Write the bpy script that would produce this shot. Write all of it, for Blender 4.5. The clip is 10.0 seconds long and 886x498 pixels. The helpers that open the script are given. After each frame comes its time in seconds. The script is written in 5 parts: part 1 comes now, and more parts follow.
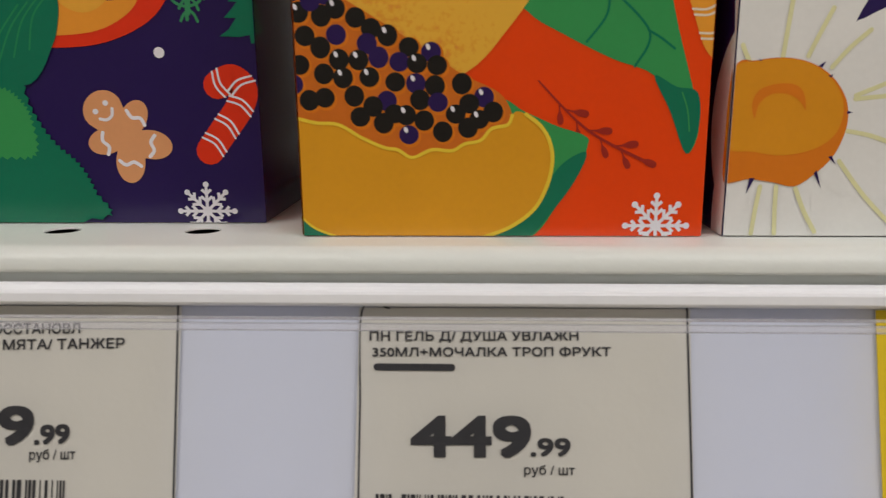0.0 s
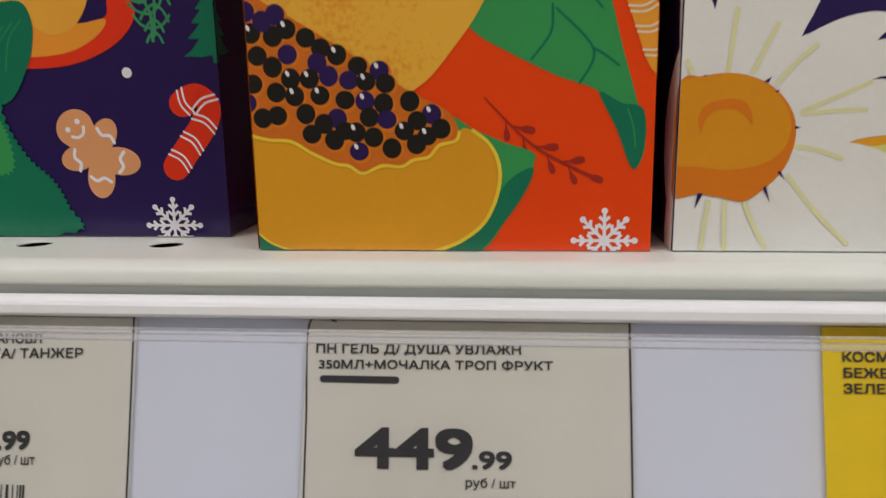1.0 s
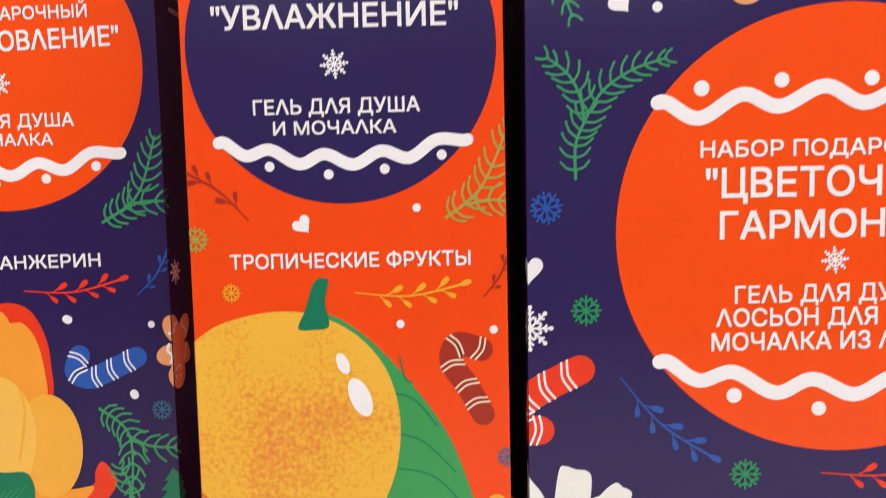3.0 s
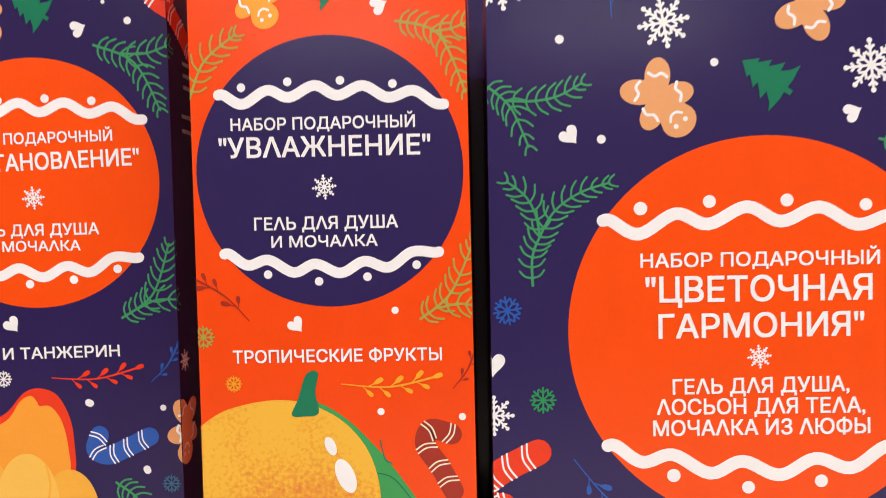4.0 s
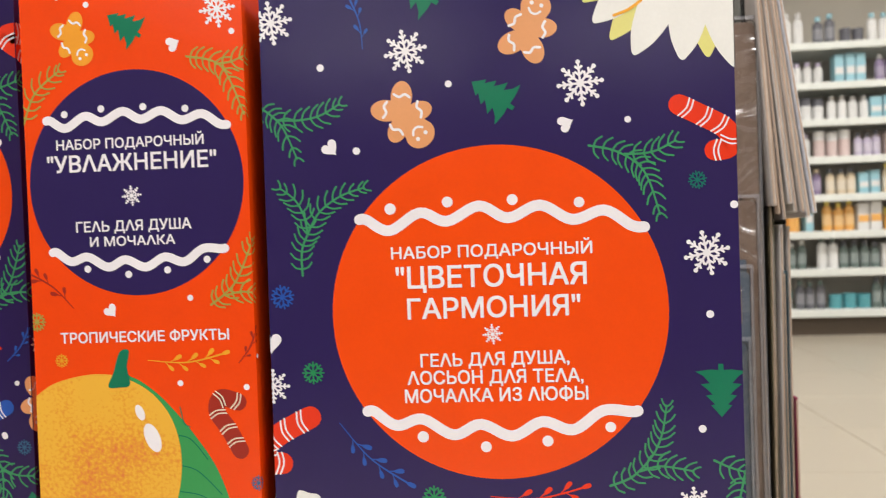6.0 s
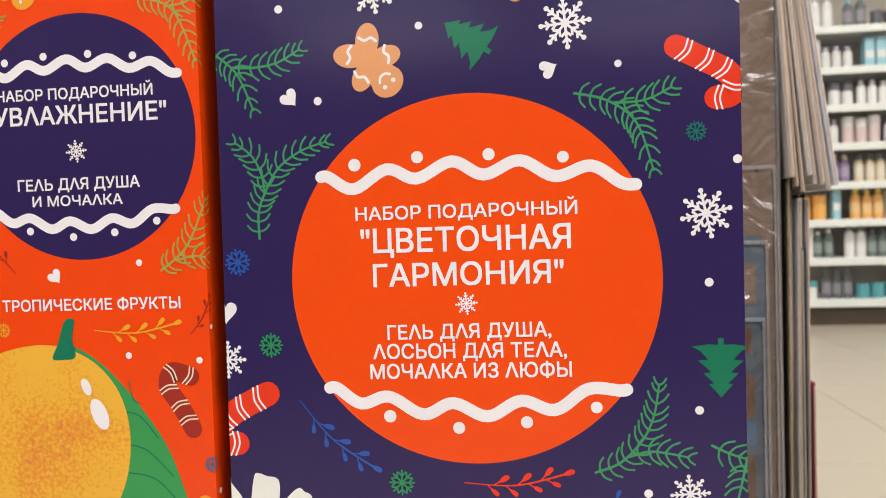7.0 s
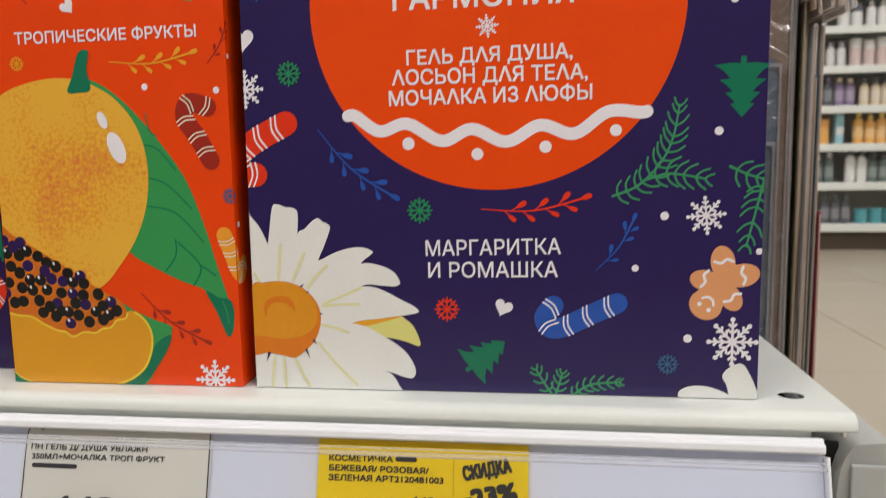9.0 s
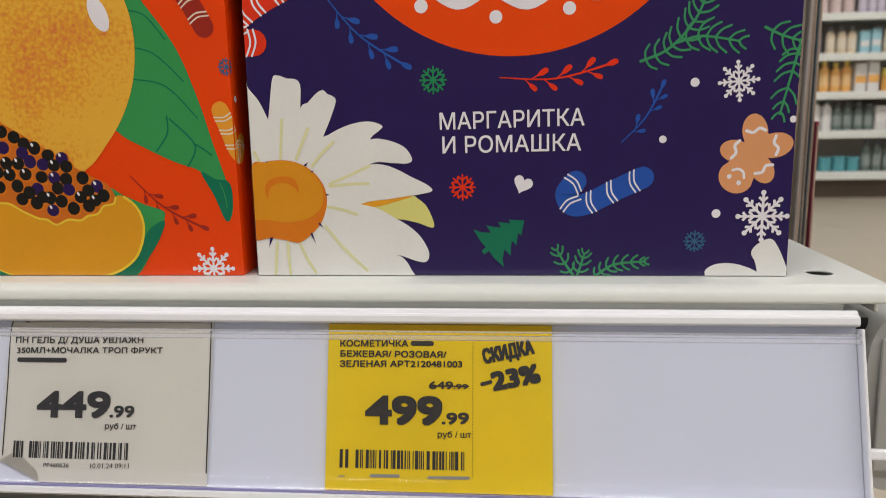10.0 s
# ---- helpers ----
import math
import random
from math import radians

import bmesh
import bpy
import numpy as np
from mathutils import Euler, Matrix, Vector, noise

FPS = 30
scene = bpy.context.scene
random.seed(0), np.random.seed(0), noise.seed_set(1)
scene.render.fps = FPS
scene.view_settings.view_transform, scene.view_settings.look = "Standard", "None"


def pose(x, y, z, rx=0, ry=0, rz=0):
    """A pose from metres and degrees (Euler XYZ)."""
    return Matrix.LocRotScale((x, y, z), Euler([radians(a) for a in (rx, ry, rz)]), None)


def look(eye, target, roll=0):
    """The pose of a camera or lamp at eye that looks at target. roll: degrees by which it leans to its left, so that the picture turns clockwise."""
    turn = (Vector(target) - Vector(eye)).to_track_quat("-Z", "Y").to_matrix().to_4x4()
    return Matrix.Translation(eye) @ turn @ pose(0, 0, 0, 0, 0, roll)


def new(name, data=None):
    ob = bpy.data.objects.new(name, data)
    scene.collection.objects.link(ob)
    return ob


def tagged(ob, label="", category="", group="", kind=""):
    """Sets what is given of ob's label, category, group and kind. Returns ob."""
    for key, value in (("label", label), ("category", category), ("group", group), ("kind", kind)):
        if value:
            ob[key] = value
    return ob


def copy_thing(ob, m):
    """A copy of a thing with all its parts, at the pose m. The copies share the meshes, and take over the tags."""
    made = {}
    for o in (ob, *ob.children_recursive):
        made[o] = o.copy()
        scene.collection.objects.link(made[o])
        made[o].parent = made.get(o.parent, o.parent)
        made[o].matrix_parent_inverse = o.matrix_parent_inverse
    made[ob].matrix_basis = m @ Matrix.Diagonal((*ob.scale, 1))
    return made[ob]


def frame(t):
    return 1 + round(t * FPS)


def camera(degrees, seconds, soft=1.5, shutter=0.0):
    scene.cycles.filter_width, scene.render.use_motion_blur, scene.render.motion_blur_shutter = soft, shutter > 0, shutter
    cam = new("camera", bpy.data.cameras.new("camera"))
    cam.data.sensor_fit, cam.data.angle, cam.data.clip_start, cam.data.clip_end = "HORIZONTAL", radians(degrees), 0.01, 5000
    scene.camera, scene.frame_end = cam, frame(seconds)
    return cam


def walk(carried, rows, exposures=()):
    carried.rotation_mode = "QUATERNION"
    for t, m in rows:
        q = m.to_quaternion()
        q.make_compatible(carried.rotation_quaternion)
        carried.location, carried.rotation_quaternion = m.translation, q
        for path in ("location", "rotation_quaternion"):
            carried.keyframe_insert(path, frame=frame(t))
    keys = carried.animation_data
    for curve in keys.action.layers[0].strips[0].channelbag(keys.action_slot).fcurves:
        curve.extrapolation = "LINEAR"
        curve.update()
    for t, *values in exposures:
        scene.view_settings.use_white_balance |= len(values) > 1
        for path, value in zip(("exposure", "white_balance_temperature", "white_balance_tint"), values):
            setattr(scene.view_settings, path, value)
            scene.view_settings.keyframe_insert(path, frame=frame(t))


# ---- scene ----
cam = camera(61.0, 10.0, soft=0.8, shutter=0.35)
PATH = [
    (0, (-0.01455, 0.00444, 0.44609), (-0.0811, 1.9578, 0.0220), -0.27),
    (0.5, (-0.00048, 0.00991, 0.44494), (-0.1373, 1.9579, 0.0130), -0.59),
    (1, (0.00371, 0.00311, 0.44704), (-0.1569, 1.9575, 0.0538), -0.66),
    (1.5, (0.00192, -0.01888, 0.47786), (-0.0977, 1.9559, 0.1774), -0.85),
    (1.8, (0.00287, -0.02636, 0.49669), (-0.0680, 1.9559, 0.2405), -0.93),
    (2, (0.00669, -0.02636, 0.50625), (-0.0866, 1.9556, 0.2550), -0.98),
    (2.5, (0.01576, -0.02851, 0.52096), (-0.0688, 1.9590, 0.3147), -1.16),
    (3, (0.02512, -0.03545, 0.55072), (-0.0555, 1.9572, 0.4002), -1.01),
    (3.2, (0.02797, -0.03753, 0.55503), (-0.0564, 1.9563, 0.4232), -1.03),
    (4.3, (0.04142, -0.07533, 0.57519), (-0.0667, 1.9211, 0.5260), -1.17),
    (4.5, (0.04635, -0.08143, 0.57532), (-0.0771, 1.9142, 0.5295), -1.32),
    (5, (0.06284, -0.09549, 0.57550), (-0.0954, 1.8981, 0.5482), -1.68),
    (5.5, (0.10302, -0.10191, 0.56968), (-0.0611, 1.8913, 0.5660), -1.87),
    (6, (0.12945, -0.09818, 0.56478), (-0.0771, 1.8910, 0.5398), -1.87),
    (6.2, (0.13701, -0.09104, 0.56008), (-0.0898, 1.8960, 0.5448), -1.76),
    (7.5, (0.14535, -0.06544, 0.55082), (-0.1261, 1.9138, 0.4559), -1.65),
    (8, (0.14963, -0.06150, 0.53264), (-0.1233, 1.9154, 0.4013), -1.30),
    (8.5, (0.14962, -0.06992, 0.50560), (-0.1291, 1.9022, 0.3241), -0.98),
    (9, (0.13546, -0.07609, 0.49089), (-0.1252, 1.8926, 0.2534), -0.88),
    (9.5, (0.12573, -0.07033, 0.47310), (-0.0910, 1.8948, 0.1712), -0.97),
    (10, (0.11899, -0.06695, 0.46503), (-0.0555, 1.8931, 0.1077), -0.99),
]
walk(cam, [(t, look(eye, target, roll)) for t, eye, target, roll in PATH],
     [(0, -0.6, 6500, 11), (1.2, -0.54, 6400, 11), (1.7, -0.22, 6250, 10), (2.2, 0.21, 6050, 10), (2.6, 0.31, 6150, 10), (3.2, 0.31, 6400, 10), (4.5, 0.4, 6650, 10), (5.2, 0.34, 6600, 10), (6, 0.22, 6500, 10), (7.5, 0.25, 6500, 10), (8.2, 0.09, 6500, 10), (8.7, -0.14, 6450, 11), (9.3, -0.32, 6450, 11), (10, -0.38, 6450, 11)])
cam.data.dof.use_dof = True
cam.data.dof.focus_distance = 0.215
cam.data.dof.aperture_fstop = 26.0

# ---- world and lights ----
world = bpy.data.worlds.new("world")
scene.world = world
world.use_nodes = True
world.node_tree.nodes["Background"].inputs["Color"].default_value = (1.0, 0.97, 0.93, 1)
world.node_tree.nodes["Background"].inputs["Strength"].default_value = 0.25
FLOOR, CEILING = -0.06, 2.95


def lamp(x, y, length, watts, along="x"):
    data = bpy.data.lights.new("ceiling_lamp_light", "AREA")
    data.shape, data.size, data.size_y, data.energy = "RECTANGLE", length, 0.16, watts
    data.color = (1.0, 0.985, 0.965)
    ob = new("ceiling_lamp_light", data)
    ob.matrix_basis = pose(x, y, CEILING - 0.085, 0, 0, 0 if along == "x" else 90)


LAMPS = [(-1.6, -1.15), (1.6, -1.15), (-1.6, 1.9), (1.6, 2.6), (4.0, 2.6), (4.0, -1.15), (-1.6, -5.2), (1.6, -5.2), (-1.6, -8.4), (1.6, -8.4)]
for lx, ly in LAMPS:
    lamp(lx, ly, 2.4, 16 if ly < -4 else 50 if ly < 0 else 30)


# ---- materials ----
def nodes_of(name):
    m = bpy.data.materials.new(name)
    m.use_nodes = True
    return m, m.node_tree, m.node_tree.nodes["Principled BSDF"]


def surface(name, rgb, rough=0.4, scale=40.0, vary=0.06, bump=0.0, metal=0.0, coat=0.0, bump_scale=None, spec=0.5):
    """A paint, print or plastic: base colour varied by coarse and fine noise, uneven gloss, faint relief."""
    m, t, b = nodes_of(name)
    at = t.nodes.new("ShaderNodeTexCoord")
    big, fine = t.nodes.new("ShaderNodeTexNoise"), t.nodes.new("ShaderNodeTexNoise")
    big.inputs["Scale"].default_value, fine.inputs["Scale"].default_value = scale, scale * 14
    big.inputs["Detail"].default_value, fine.inputs["Detail"].default_value = 4, 2
    mix = t.nodes.new("ShaderNodeMix")
    mix.data_type = "FLOAT"
    mix.inputs["Factor"].default_value = 0.35
    for n in (big, fine):
        t.links.new(at.outputs["Object"], n.inputs["Vector"])
    t.links.new(big.outputs["Fac"], mix.inputs["A"])
    t.links.new(fine.outputs["Fac"], mix.inputs["B"])
    ramp = t.nodes.new("ShaderNodeValToRGB")
    ramp.color_ramp.elements[0].position, ramp.color_ramp.elements[1].position = 0.3, 0.7
    ramp.color_ramp.elements[0].color = (*[c * (1 - vary) for c in rgb], 1)
    ramp.color_ramp.elements[1].color = (*[min(1, c * (1 + vary)) for c in rgb], 1)
    t.links.new(mix.outputs["Result"], ramp.inputs["Fac"])
    t.links.new(ramp.outputs["Color"], b.inputs["Base Color"])
    gloss = t.nodes.new("ShaderNodeMapRange")
    gloss.inputs["To Min"].default_value, gloss.inputs["To Max"].default_value = rough * 0.8, rough * 1.2
    t.links.new(mix.outputs["Result"], gloss.inputs["Value"])
    t.links.new(gloss.outputs["Result"], b.inputs["Roughness"])
    b.inputs["Metallic"].default_value = metal
    b.inputs["Coat Weight"].default_value = coat
    b.inputs["Specular IOR Level"].default_value = spec
    b.inputs["Coat Roughness"].default_value = 0.15
    if bump:
        rel = t.nodes.new("ShaderNodeTexNoise")
        rel.inputs["Scale"].default_value = bump_scale or scale * 5
        rel.inputs["Detail"].default_value = 3
        t.links.new(at.outputs["Object"], rel.inputs["Vector"])
        bp = t.nodes.new("ShaderNodeBump")
        bp.inputs["Strength"].default_value, bp.inputs["Distance"].default_value = bump, 0.0005
        t.links.new(rel.outputs["Fac"], bp.inputs["Height"])
        t.links.new(bp.outputs["Normal"], b.inputs["Normal"])
    return m


def srgb(r, g, b):
    return tuple((c / 255 / 12.92) if c < 10.3 else ((c / 255 + 0.055) / 1.055) ** 2.4 for c in (r, g, b))


def ink(name, r, g, b, rough=0.19):
    return surface(name, srgb(r, g, b), rough, 60, 0.035, 0.05, spec=0.5)


NAVY = ink("navy_print", 42, 29, 86)
NAVYDEEP = ink("deep_navy_print", 40, 24, 82)
ORANGE = ink("orange_print", 244, 76, 4)
VERMILION = ink("vermilion_print", 241, 71, 7)
WHITE = ink("white_print", 240, 236, 243)
CREAM = ink("cream_print", 238, 222, 200)
PETAL = ink("petal_print", 236, 235, 232)
LEMON = ink("lemon_print", 226, 220, 132)
VEIN = ink("petal_vein_print", 230, 227, 176)
PINE = ink("pine_print", 60, 146, 98)
OLIVE = ink("olive_print", 168, 158, 74)
TREE = ink("fir_print", 18, 118, 88)
TEAL = ink("teal_print", 22, 112, 104)
GREEN = ink("green_print", 38, 140, 88)
BLUE = ink("blue_print", 40, 86, 178)
STEEL = ink("steel_blue_print", 54, 100, 140)
RED = ink("red_print", 232, 56, 26)
MAROON = ink("maroon_print", 160, 44, 32)
YELLOW = ink("yellow_print", 238, 168, 44)
COOKIE = ink("cookie_print", 228, 160, 110)
HONEY = ink("honey_print", 240, 160, 50)
AMBER = ink("amber_print", 226, 150, 32)
AMBERDEEP = ink("deep_amber_print", 224, 124, 28)
LEAF = ink("leaf_print", 56, 152, 84)
LEAFDARK = ink("dark_leaf_print", 16, 116, 86)
FLESH = ink("papaya_flesh_print", 226, 158, 34)
YOLK = ink("yolk_line_print", 240, 206, 60)
BED = ink("seed_bed_print", 212, 112, 34)
SEEDBLACK = ink("black_seed_print", 30, 28, 26)
SEEDPLUM = ink("plum_seed_print", 44, 26, 82)
TANGERINE = ink("tangerine_print", 242, 156, 52)
SEGMENT = ink("segment_print", 240, 172, 62)
SEGMENTPALE = ink("pale_segment_print", 242, 186, 84)
INK = surface("tag_ink", (0.03, 0.03, 0.035), 0.6, 300, 0.15)
INKPALE = surface("pale_tag_ink", (0.3, 0.3, 0.3), 0.6, 300, 0.1)
PAPER = surface("tag_paper", srgb(220, 216, 206), 0.75, 90, 0.03, 0.15)
YELLOWPAPER = surface("yellow_tag_paper", srgb(238, 206, 24), 0.7, 90, 0.04, 0.15)


def peel_print():
    """Fruit skin: amber with blotches and dark freckles."""
    m, t, b = nodes_of("papaya_skin_print")
    at = t.nodes.new("ShaderNodeTexCoord")
    soft, grain = t.nodes.new("ShaderNodeTexNoise"), t.nodes.new("ShaderNodeTexNoise")
    soft.inputs["Scale"].default_value, soft.inputs["Detail"].default_value = 34, 3
    grain.inputs["Scale"].default_value, grain.inputs["Detail"].default_value = 760, 3
    for n in (soft, grain):
        t.links.new(at.outputs["Object"], n.inputs["Vector"])
    grad = t.nodes.new("ShaderNodeVectorMath")
    grad.operation = "DISTANCE"
    grad.inputs[1].default_value = (0.026, 0, 0.062)
    t.links.new(at.outputs["Object"], grad.inputs[0])
    fall = t.nodes.new("ShaderNodeMapRange")
    fall.inputs["From Min"].default_value, fall.inputs["From Max"].default_value = 0.004, 0.04
    fall.inputs["To Min"].default_value, fall.inputs["To Max"].default_value = 0.12, -0.06
    t.links.new(grad.outputs["Value"], fall.inputs["Value"])
    add = t.nodes.new("ShaderNodeMath")
    t.links.new(soft.outputs["Fac"], add.inputs[0])
    t.links.new(fall.outputs["Result"], add.inputs[1])
    sum2 = t.nodes.new("ShaderNodeMath")
    sum2.operation = "MULTIPLY"
    t.links.new(add.outputs["Value"], sum2.inputs[0])
    t.links.new(grain.outputs["Fac"], sum2.inputs[1])
    ramp = t.nodes.new("ShaderNodeValToRGB")
    e = ramp.color_ramp.elements
    e[0].position, e[0].color = 0.24, (*srgb(238, 180, 60), 1)
    e[1].position, e[1].color = 0.47, (*srgb(226, 126, 64), 1)
    mid = e.new(0.32)
    mid.color = (*srgb(232, 162, 48), 1)
    t.links.new(sum2.outputs["Value"], ramp.inputs["Fac"])
    t.links.new(ramp.outputs["Color"], b.inputs["Base Color"])
    b.inputs["Roughness"].default_value = 0.3
    return m


PEEL = peel_print()
CARD = surface("raw_card_edge", srgb(214, 208, 196), 0.8, 120, 0.06)
STEELWHITE = surface("white_powder_coat", srgb(228, 231, 226), 0.4, 30, 0.02, 0.12, bump_scale=900)
# near-black that stands in for shade in holes, slots, gaps and below the shelf
SHADEBLACK = surface("painted_shade_black", (0.012, 0.012, 0.012), 0.8, 60, 0.2)
PVC = surface("white_plastic", srgb(241, 242, 246), 0.3, 25, 0.02)
PVCBLUE = surface("bluish_white_insert", srgb(222, 225, 237), 0.5, 25, 0.02)
PVCGREY = surface("light_grey_plastic", srgb(176, 177, 174), 0.4, 25, 0.04)
VIOLETLINE = surface("violet_plastic_edge", srgb(150, 146, 200), 0.3, 40, 0.05)


def clear_plastic(name, tint=(1, 1, 1), gloss=0.08, rough=0.12):
    m, t, b = nodes_of(name)
    t.nodes.remove(b)
    clear, shine, mix = t.nodes.new("ShaderNodeBsdfTransparent"), t.nodes.new("ShaderNodeBsdfGlossy"), t.nodes.new("ShaderNodeMixShader")
    clear.inputs["Color"].default_value = (*tint, 1)
    shine.inputs["Roughness"].default_value = rough
    fres = t.nodes.new("ShaderNodeFresnel")
    fres.inputs["IOR"].default_value = 1.0 + gloss * 5
    t.links.new(fres.outputs["Fac"], mix.inputs["Fac"])
    t.links.new(clear.outputs["BSDF"], mix.inputs[1])
    t.links.new(shine.outputs["BSDF"], mix.inputs[2])
    t.links.new(mix.outputs["Shader"], t.nodes["Material Output"].inputs["Surface"])
    return m


CLEAR = clear_plastic("clear_strip_cover", (0.985, 0.985, 0.99), 0.09, 0.1)
RIBCLEAR = clear_plastic("milky_clear_rib", (0.97, 0.97, 0.985), 0.1, 0.15)
# white mixed into the clear plastic paints a bright glare along the strip's ribs
t_rib = RIBCLEAR.node_tree
milk, blend = t_rib.nodes.new("ShaderNodeBsdfPrincipled"), t_rib.nodes.new("ShaderNodeMixShader")
milk.inputs["Base Color"].default_value, milk.inputs["Roughness"].default_value = (0.86, 0.85, 0.9, 1), 0.15
blend.inputs["Fac"].default_value = 0.16
t_rib.links.new(t_rib.nodes["Mix Shader"].outputs["Shader"], blend.inputs[1])
t_rib.links.new(milk.outputs["BSDF"], blend.inputs[2])
t_rib.links.new(blend.outputs["Shader"], t_rib.nodes["Material Output"].inputs["Surface"])
FILM = clear_plastic("clear_sleeve_film", (0.95, 0.94, 0.93), 0.1, 0.12)
CRINKLE = clear_plastic("crinkled_clear_film", (0.93, 0.91, 0.89), 0.16, 0.16)
t_film = CRINKLE.node_tree
film_at, film_noise, film_bump = t_film.nodes.new("ShaderNodeTexCoord"), t_film.nodes.new("ShaderNodeTexNoise"), t_film.nodes.new("ShaderNodeBump")
film_noise.inputs["Scale"].default_value, film_noise.inputs["Detail"].default_value, film_noise.inputs["Distortion"].default_value = 24, 2, 2.0
film_bump.inputs["Strength"].default_value, film_bump.inputs["Distance"].default_value = 0.8, 0.012
t_film.links.new(film_at.outputs["Object"], film_noise.inputs["Vector"])
t_film.links.new(film_noise.outputs["Fac"], film_bump.inputs["Height"])
t_film.links.new(film_bump.outputs["Normal"], t_film.nodes["Glossy BSDF"].inputs["Normal"])
t_film.links.new(film_bump.outputs["Normal"], t_film.nodes["Fresnel"].inputs["Normal"])
# dull brown chosen to keep reflections in the glossy boxes dark
AISLE = surface("reflection_blocker_brown", srgb(120, 112, 104), 0.8, 3, 0.1)
WALLPAINT = surface("wall_paint", srgb(226, 222, 214), 0.7, 3, 0.03, 0.1, bump_scale=300)
CEILPAINT = surface("ceiling_paint", srgb(232, 230, 226), 0.8, 3, 0.02)
BACKPANEL = surface("gondola_back_panel", srgb(200, 196, 190), 0.5, 8, 0.03)
GROUT = surface("floor_grout", srgb(150, 141, 127), 0.8, 20, 0.08)
TILE = surface("floor_tile", srgb(192, 182, 165), 0.3, 2.5, 0.022)
# dark brown holds the shadow band beneath the far unit's bottom shelf
KICKSHADE = surface("plinth_painted_shadow", srgb(84, 72, 60), 0.6, 10, 0.1)
LAMPGLOW = bpy.data.materials.new("lamp_diffuser")
LAMPGLOW.use_nodes = True
LAMPGLOW.node_tree.nodes["Principled BSDF"].inputs["Emission Color"].default_value = (1, 0.965, 0.92, 1)
LAMPGLOW.node_tree.nodes["Principled BSDF"].inputs["Emission Strength"].default_value = 6.0


# ---- mesh helpers ----
def part(name, bm, material, parent=None, label=""):
    me = bpy.data.meshes.new(name)
    bm.to_mesh(me)
    bm.free()
    me.materials.append(material)
    ob = new(name, me)
    if parent:
        ob.parent = parent
    if label:
        ob["label"] = label
    return ob


def block(bm, x0, x1, y0, y1, z0, z1, bevel=0.0, seg=2):
    made = bmesh.ops.create_cube(bm, size=1.0)["verts"]
    for v in made:
        v.co = Vector((x0 + (v.co.x + 0.5) * (x1 - x0), y0 + (v.co.y + 0.5) * (y1 - y0), z0 + (v.co.z + 0.5) * (z1 - z0)))
    if bevel:
        edges = {e for v in made for e in v.link_edges}
        bmesh.ops.bevel(bm, geom=list(edges), offset=bevel, segments=seg, affect="EDGES", profile=0.5)
    return bm


def slab(name, dims, material, parent=None, bevel=0.0, label=""):
    return part(name, block(bmesh.new(), *dims, bevel), material, parent, label)


def prism(bm, outline, x0, x1):
    """Extrudes an outline in the y-z plane along x."""
    a = [bm.verts.new((x0, y, z)) for y, z in outline]
    b = [bm.verts.new((x1, y, z)) for y, z in outline]
    n = len(outline)
    for i in range(n):
        bm.faces.new((a[i], a[(i + 1) % n], b[(i + 1) % n], b[i]))
    bm.faces.new(a[::-1])
    bm.faces.new(b)
    bmesh.ops.recalc_face_normals(bm, faces=bm.faces[:])
    return bm


def lathe(bm, profile, cx=0.0, cy=0.0, seg=14, sx=1.0, sy=1.0):
    """Turns a profile of (radius, height) round a vertical axis."""
    rings = []
    for r, z in profile:
        rings.append([bm.verts.new((cx + sx * r * math.cos(k * math.tau / seg), cy + sy * r * math.sin(k * math.tau / seg), z)) for k in range(seg)])
    for a, b in zip(rings, rings[1:]):
        for k in range(seg):
            bm.faces.new((a[k], a[(k + 1) % seg], b[(k + 1) % seg], b[k]))
    bm.faces.new(rings[0][::-1])
    bm.faces.new(rings[-1])
    return bm


def empty(name, m=None):
    ob = new(name)
    ob.empty_display_size = 0.02
    if m is not None:
        ob.matrix_basis = m
    return ob


# ---- print on card: flat motifs in millimetres on the front of a box or tag, folded round to its sides ----
LAY = 4.5e-5
PRINTED = [0]


class Sheet:
    """A printed panel in millimetres. register: scale and shift of the print across and up, as it was laid on the carton."""
    def __init__(self, thing, width, height, depth, lean=0.0, register=(1, 0, 1, 0)):
        self.thing, self.w, self.h, self.d, self.lean, self.register = thing, width, height, depth, lean, register

    def laid(self, pts):
        a, b, c, d = self.register
        return [(a * u + b, c * v + d) for u, v in pts]

    def place(self, u, v, k, side):
        s = -self.lean * v
        if side == 0:
            return ((u + s) / 1000, -k, v / 1000)
        if side == 1:
            return ((self.w + s) / 1000 + k, (u - self.w) / 1000, v / 1000)
        return (s / 1000 - k, -u / 1000, v / 1000)


def clip(poly, axis, limit, keep_less):
    out = []
    for i, p in enumerate(poly):
        q = poly[(i + 1) % len(poly)]
        a, b = (p[axis] <= limit) == keep_less, (q[axis] <= limit) == keep_less
        if a:
            out.append(p)
        if a != b:
            f = (limit - p[axis]) / (q[axis] - p[axis])
            out.append((p[0] + f * (q[0] - p[0]), p[1] + f * (q[1] - p[1])))
    return out


